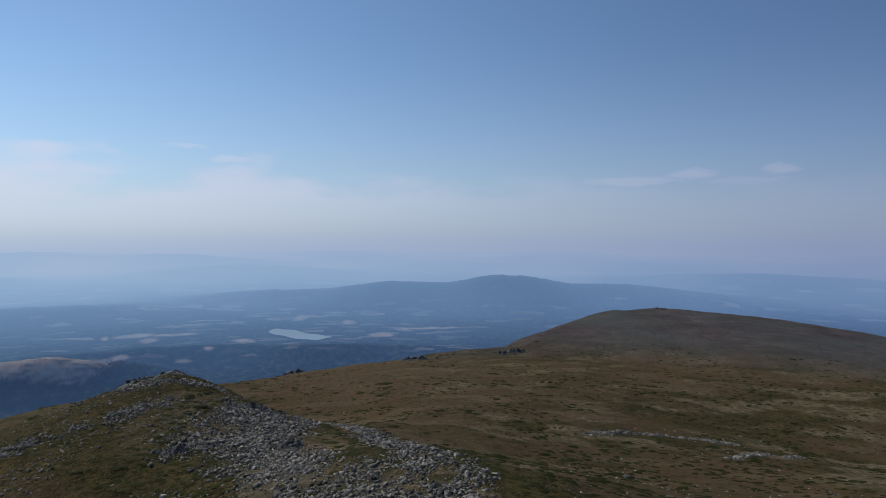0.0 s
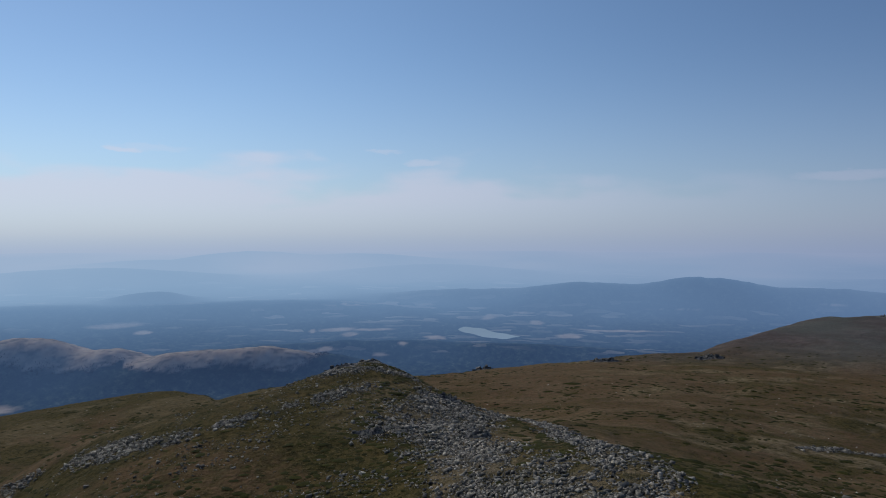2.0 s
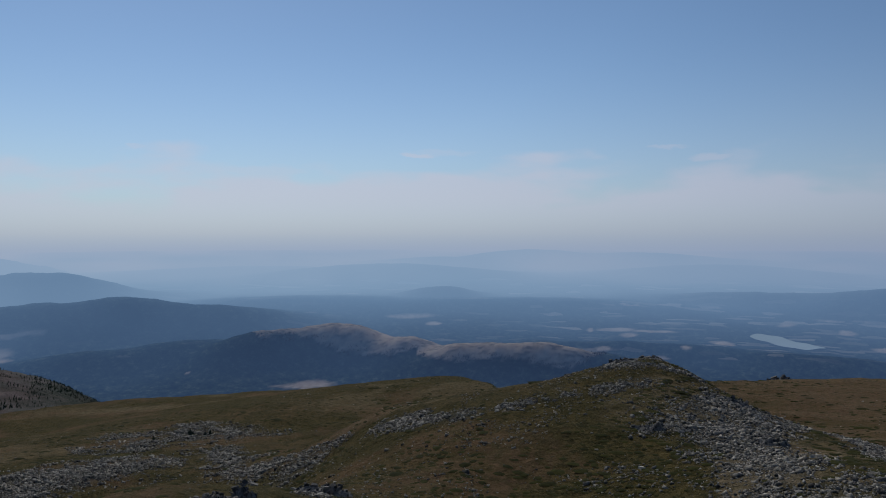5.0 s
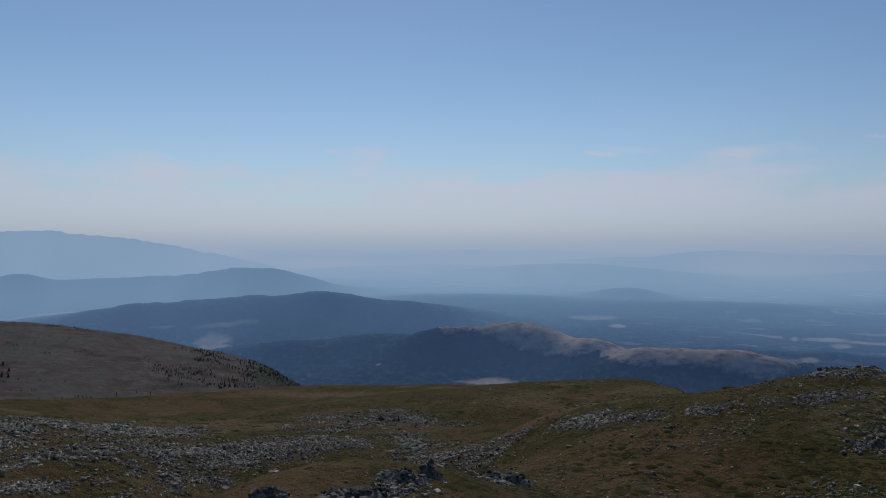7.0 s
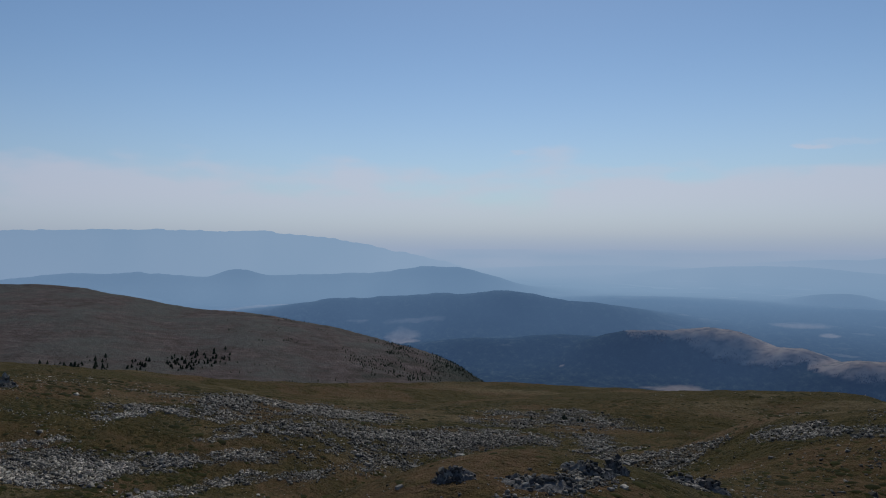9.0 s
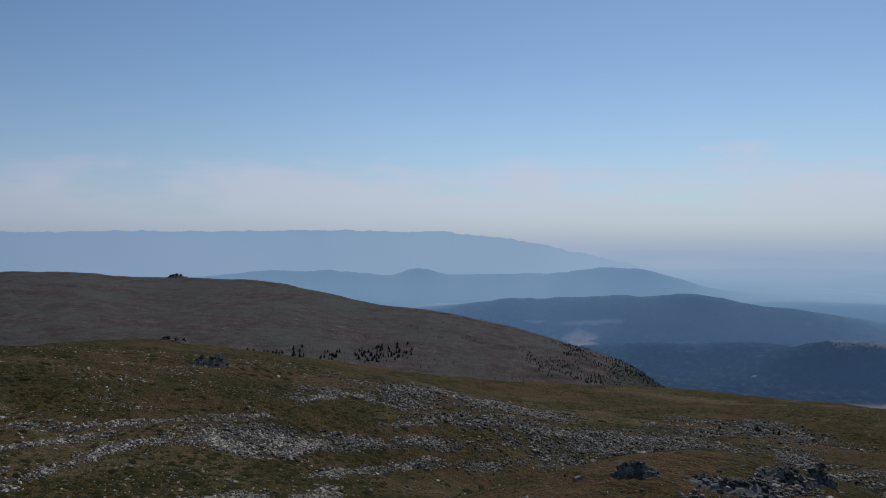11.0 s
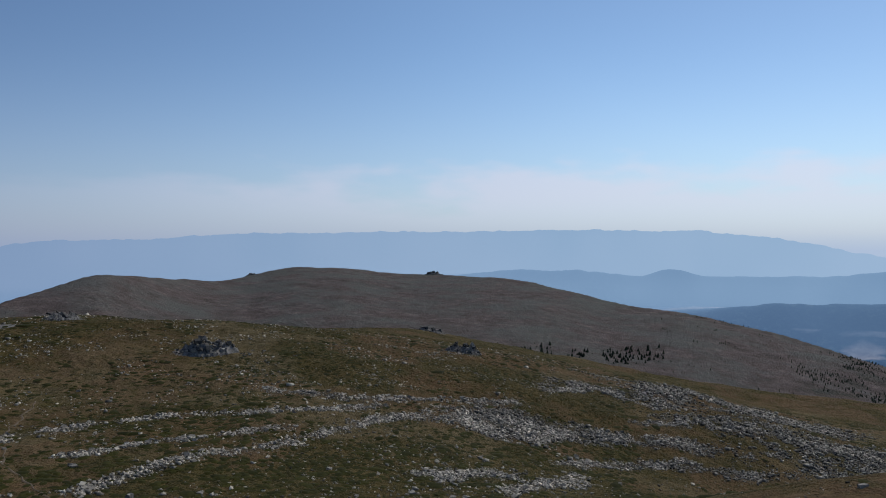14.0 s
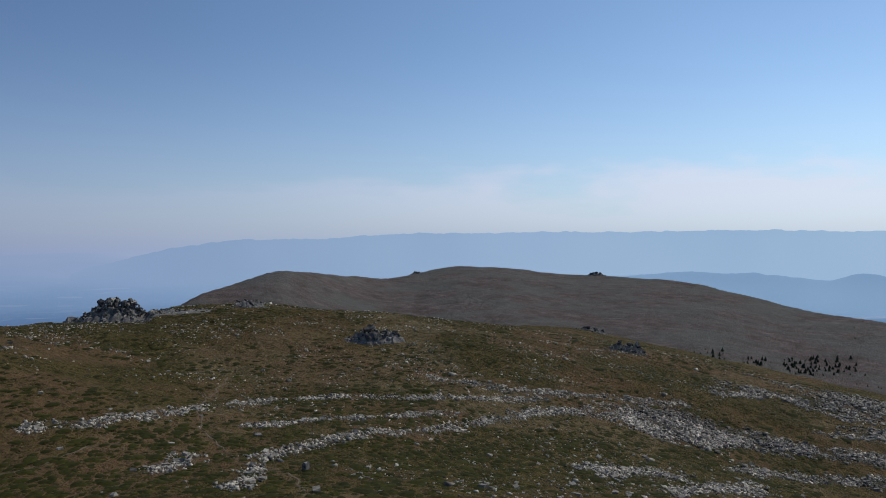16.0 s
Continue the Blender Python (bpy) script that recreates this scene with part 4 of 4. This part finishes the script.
# ---- conifers in the side valley ----
def conifer(seed):
    """A spruce with a tapered trunk and drooping whorls of ragged branches, 1 m tall at scale 1."""
    rng = random.Random(seed)
    root = tagged(new("conifer"), "dark spruce standing at the foot of a bare hill", "tree", "spruces in the side valley")
    bm = bmesh.new()
    bmesh.ops.create_cone(bm, segments=7, radius1=0.022, radius2=0.004, depth=0.95, cap_ends=True, matrix=Matrix.Translation((0, 0, 0.475)))
    part("trunk", bm, BARK, root, "brown tapered trunk")
    bm = bmesh.new()
    whorls = 13
    for w in range(whorls):
        t = w / (whorls - 1)
        z, reach = 0.12 + 0.85 * t, 0.2 * (1 - t) ** 0.8 + 0.015
        for k in range(8):
            a = k * math.tau / 8 + w * 0.7 + rng.uniform(-0.25, 0.25)
            r = reach * rng.uniform(0.6, 1.2)
            ca, sa = math.cos(a), math.sin(a)
            drop, half = 0.35 * r, 0.32 * r + 0.008
            a0 = bm.verts.new((0.006 * ca, 0.006 * sa, z + 0.02))
            b0 = bm.verts.new((0.6 * r * ca - half * sa, 0.6 * r * sa + half * ca, z - 0.5 * drop))
            c0 = bm.verts.new((r * ca, r * sa, z - drop))
            d0 = bm.verts.new((0.6 * r * ca + half * sa, 0.6 * r * sa - half * ca, z - 0.5 * drop))
            e0 = bm.verts.new((0.55 * r * ca, 0.55 * r * sa, z + 0.03))
            for f in ((a0, b0, e0), (b0, c0, e0), (c0, d0, e0), (d0, a0, e0)):
                bm.faces.new(f)
    part("crown", bm, NEEDLES, root)
    return root


rng_t = random.Random(11)
spruces = [conifer(k) for k in range(3)]
def seen_slope(az, drop):
    """The distance at which the far slope comes down to a given fall from the eye."""
    d = np.arange(800.0, 1700.0, 4.0)
    x, y = -d * math.sin(radians(az)), d * math.cos(radians(az))
    fall = np.degrees(np.arctan((ground_z(x, y) + 10) / d))
    return float(d[np.argmax(fall > drop)])


spots = []
for az0, az1, d0, d1, n in ((92.4, 96.8, 0, 0, 90), (89.2, 91.2, 0, 0, 22), (84.8, 88.4, 0, 0, 84), (83.2, 85, 0, 0, 14), (57.0, 57.6, 372, 392, 4), (55.6, 56.2, 372, 380, 2), (59.8, 60.3, 370, 378, 2)):
    for _ in range(n):
        az = rng_t.uniform(az0, az1)
        d = rng_t.uniform(d0, d1) if d0 else seen_slope(az, rng_t.triangular(-10.6, -9.2, -10.0) + 0.05 * (92 - az) + (0.45 if az > 92 else 0))
        spots.append((az, d, rng_t.uniform(2.5, 7.5) if d > 500 else rng_t.uniform(1.6, 3.2)))
for k, (az, d, high) in enumerate(spots):
    x, y = at(az, d)
    m = pose(x, y, gz(x, y) - 0.05, 0, 0, rng_t.uniform(0, 360))
    ob = spruces[k] if k < 3 else copy_thing(spruces[k % 3], m)
    if k < 3:
        ob.matrix_basis = m
    ob.scale = (high * 2.0, high * 2.0, high)


# ---- juniper cushions ----
def cushion_mesh(seed, n=16):
    """A low ragged cushion of twigs, 2 m across at scale 1."""
    rng = random.Random(seed)
    bm = bmesh.new()
    rings = []
    for r, h in (((1.0, 0.0), (0.8, 0.2), (0.42, 0.34)) if n > 8 else ((1.0, 0.0), (0.66, 0.27))):
        rings.append([bm.verts.new((r * rng.uniform(0.75, 1.2) * math.cos(k * math.tau / n), r * rng.uniform(0.75, 1.2) * math.sin(k * math.tau / n), h * rng.uniform(0.6, 1.3) - 0.08)) for k in range(n)])
    top = bm.verts.new((0, 0, 0.36))
    for a, b in zip(rings[:-1], rings[1:]):
        for k in range(n):
            bm.faces.new((a[k], a[(k + 1) % n], b[(k + 1) % n], b[k]))
    for k in range(n):
        bm.faces.new((rings[-1][k], rings[-1][(k + 1) % n], top))
    bmesh.ops.triangulate(bm, faces=bm.faces)
    me = bpy.data.meshes.new("juniper_cushion")
    bm.to_mesh(me)
    bm.free()
    me.materials.append(JUNIPER)
    return me


CUSHIONS = [cushion_mesh(k) for k in range(5)]
LOW_CUSHIONS = [cushion_mesh(20 + k, 7) for k in range(4)]
cushion_kinds = [tagged(new("juniper", me), "low dark green juniper cushion spread over the heath", "shrub", "juniper cushions") for me in CUSHIONS]
rng_j = random.Random(23)
for k in range(240):
    az, d = rng_j.uniform(94, 136), 92 * (165 / 92) ** rng_j.random()
    x, y = at(az, d)
    s = rng_j.uniform(0.6, 1.2)
    m = pose(x, y, gz(x, y), 0, 0, rng_j.uniform(-30, 30))
    ob = cushion_kinds[k] if k < 5 else copy_thing(cushion_kinds[k % 5], m)
    if k < 5:
        ob.matrix_basis = m
    ob.scale = (s * rng_j.uniform(1.0, 1.7), s, s * rng_j.uniform(0.4, 0.7))


def heath_clumps(label, n, az0, az1, d0, d1, seed, size):
    rng = np.random.default_rng(seed)
    az, d = rng.uniform(az0, az1, n), d0 * (d1 / d0) ** rng.uniform(0, 1, n) ** 0.8
    x, y = -d * np.sin(np.radians(az)), d * np.cos(np.radians(az))
    ok = rng.uniform(0, 1, n) < np.clip(0.5 + 1.8 * fnoise(x / 30, y / 30, seed, 4), 0.03, 1)
    for half, line in RUNS:
        ok &= ~((line_distance(x, y, line) < half * 0.9) & (rng.uniform(0, 1, n) < 0.93))
    x, y = x[ok], y[ok]
    k = len(x)
    s = size * np.exp(rng.normal(0, 0.35, k)) * np.interp(np.hypot(x, y), [100, 400], [1, 1.7])
    st = np.stack([rng.uniform(0.9, 1.8, k), np.ones(k), rng.uniform(0.3, 0.65, k)], -1)
    me = joined("heath_clumps", LOW_CUSHIONS, rng.integers(0, 4, k), np.stack([x, y, ground_z(x, y)], -1), s, rng.normal(0.3, 0.6, k), np.zeros(k), JUNIPER, st)
    tagged(new("heath_clumps", me), label, "shrubs", kind="stuff")


heath_clumps("dark green juniper clumps dotted over western heath", 17000, 86, 152, 85, 480, 501, 0.62)
heath_clumps("dark juniper clumps dotted over northern heath", 8000, 34, 88, 85, 560, 502, 0.62)
heath_clumps("dark juniper clumps dotted over eastern heath", 11000, -38, 34, 85, 640, 503, 0.66)


# ---- by the footpath ----
def footpath(line, wide, label):
    """A trodden strip of pale earth laid on the ground."""
    pts = []
    for (ax, ay), (bx, by) in zip(line[:-1], line[1:]):
        n = max(2, int(math.hypot(bx - ax, by - ay) / 0.8))
        pts += [(ax + (bx - ax) * k / n, ay + (by - ay) * k / n) for k in range(n)]
    bm = bmesh.new()
    last = None
    for k, (x, y) in enumerate(pts[:-1]):
        qx, qy = pts[k + 1][0] - x, pts[k + 1][1] - y
        q = math.hypot(qx, qy)
        sway, w = 0.35 * math.sin(k * 0.37) + 0.2 * math.sin(k * 0.9), wide * (0.8 + 0.3 * math.sin(k * 0.7))
        row = []
        for side in (-1, 0, 1):
            px, py = x - qy / q * (sway + side * w / 2), y + qx / q * (sway + side * w / 2)
            row.append(bm.verts.new((px, py, gz(px, py) + (0.10 if side == 0 else 0.04))))
        if last:
            for i in range(2):
                bm.faces.new((last[i], last[i + 1], row[i + 1], row[i]))
        last = row
    bmesh.ops.recalc_face_normals(bm, faces=bm.faces)
    me = bpy.data.meshes.new("footpath")
    bm.to_mesh(me)
    bm.free()
    me.materials.append(EARTH)
    tagged(new("footpath", me), label, "path", kind="structure")


EARTH = stone_material("trodden_earth", (0.16, 0.11, 0.065), (0.30, 0.22, 0.14))
footpath(FOOTPATHS[0], 0.45, "narrow trodden footpath winding through the heath")
footpath(FOOTPATHS[1], 0.4, "narrow trodden footpath crossing the heath")

bm = bmesh.new()
bmesh.ops.create_cube(bm, size=1.0, matrix=Matrix.Diagonal((1.15, 0.8, 1.3, 1)))
bmesh.ops.bevel(bm, geom=bm.edges, offset=0.09, segments=2, affect="EDGES")
for v in bm.verts:
    v.co += Vector((random.uniform(-0.04, 0.04), random.uniform(-0.04, 0.04), random.uniform(-0.04, 0.04)))
marker = tagged(new("marker_stone"), "dark square stone block beside a footpath", "marker")
marker.location = (-93.4, -66.1, gz(-93.4, -66.1) + 0.55)
part("block", bm, DARK_STONE, marker)
bm = bmesh.new()
bmesh.ops.create_icosphere(bm, subdivisions=1, radius=0.22, matrix=Matrix.Translation((0.3, 0.1, 0.72)) @ Matrix.Diagonal((1, 1, 0.6, 1)))
part("cap", bm, PALE_STONE, marker, "small pale stone on top")
ob = copy_thing(boulder_kinds[2], pose(-82.7, -56.7, gz(-82.7, -56.7) + 0.35, 5, 3, 40))
ob.scale = (0.9, 0.8, 0.6)
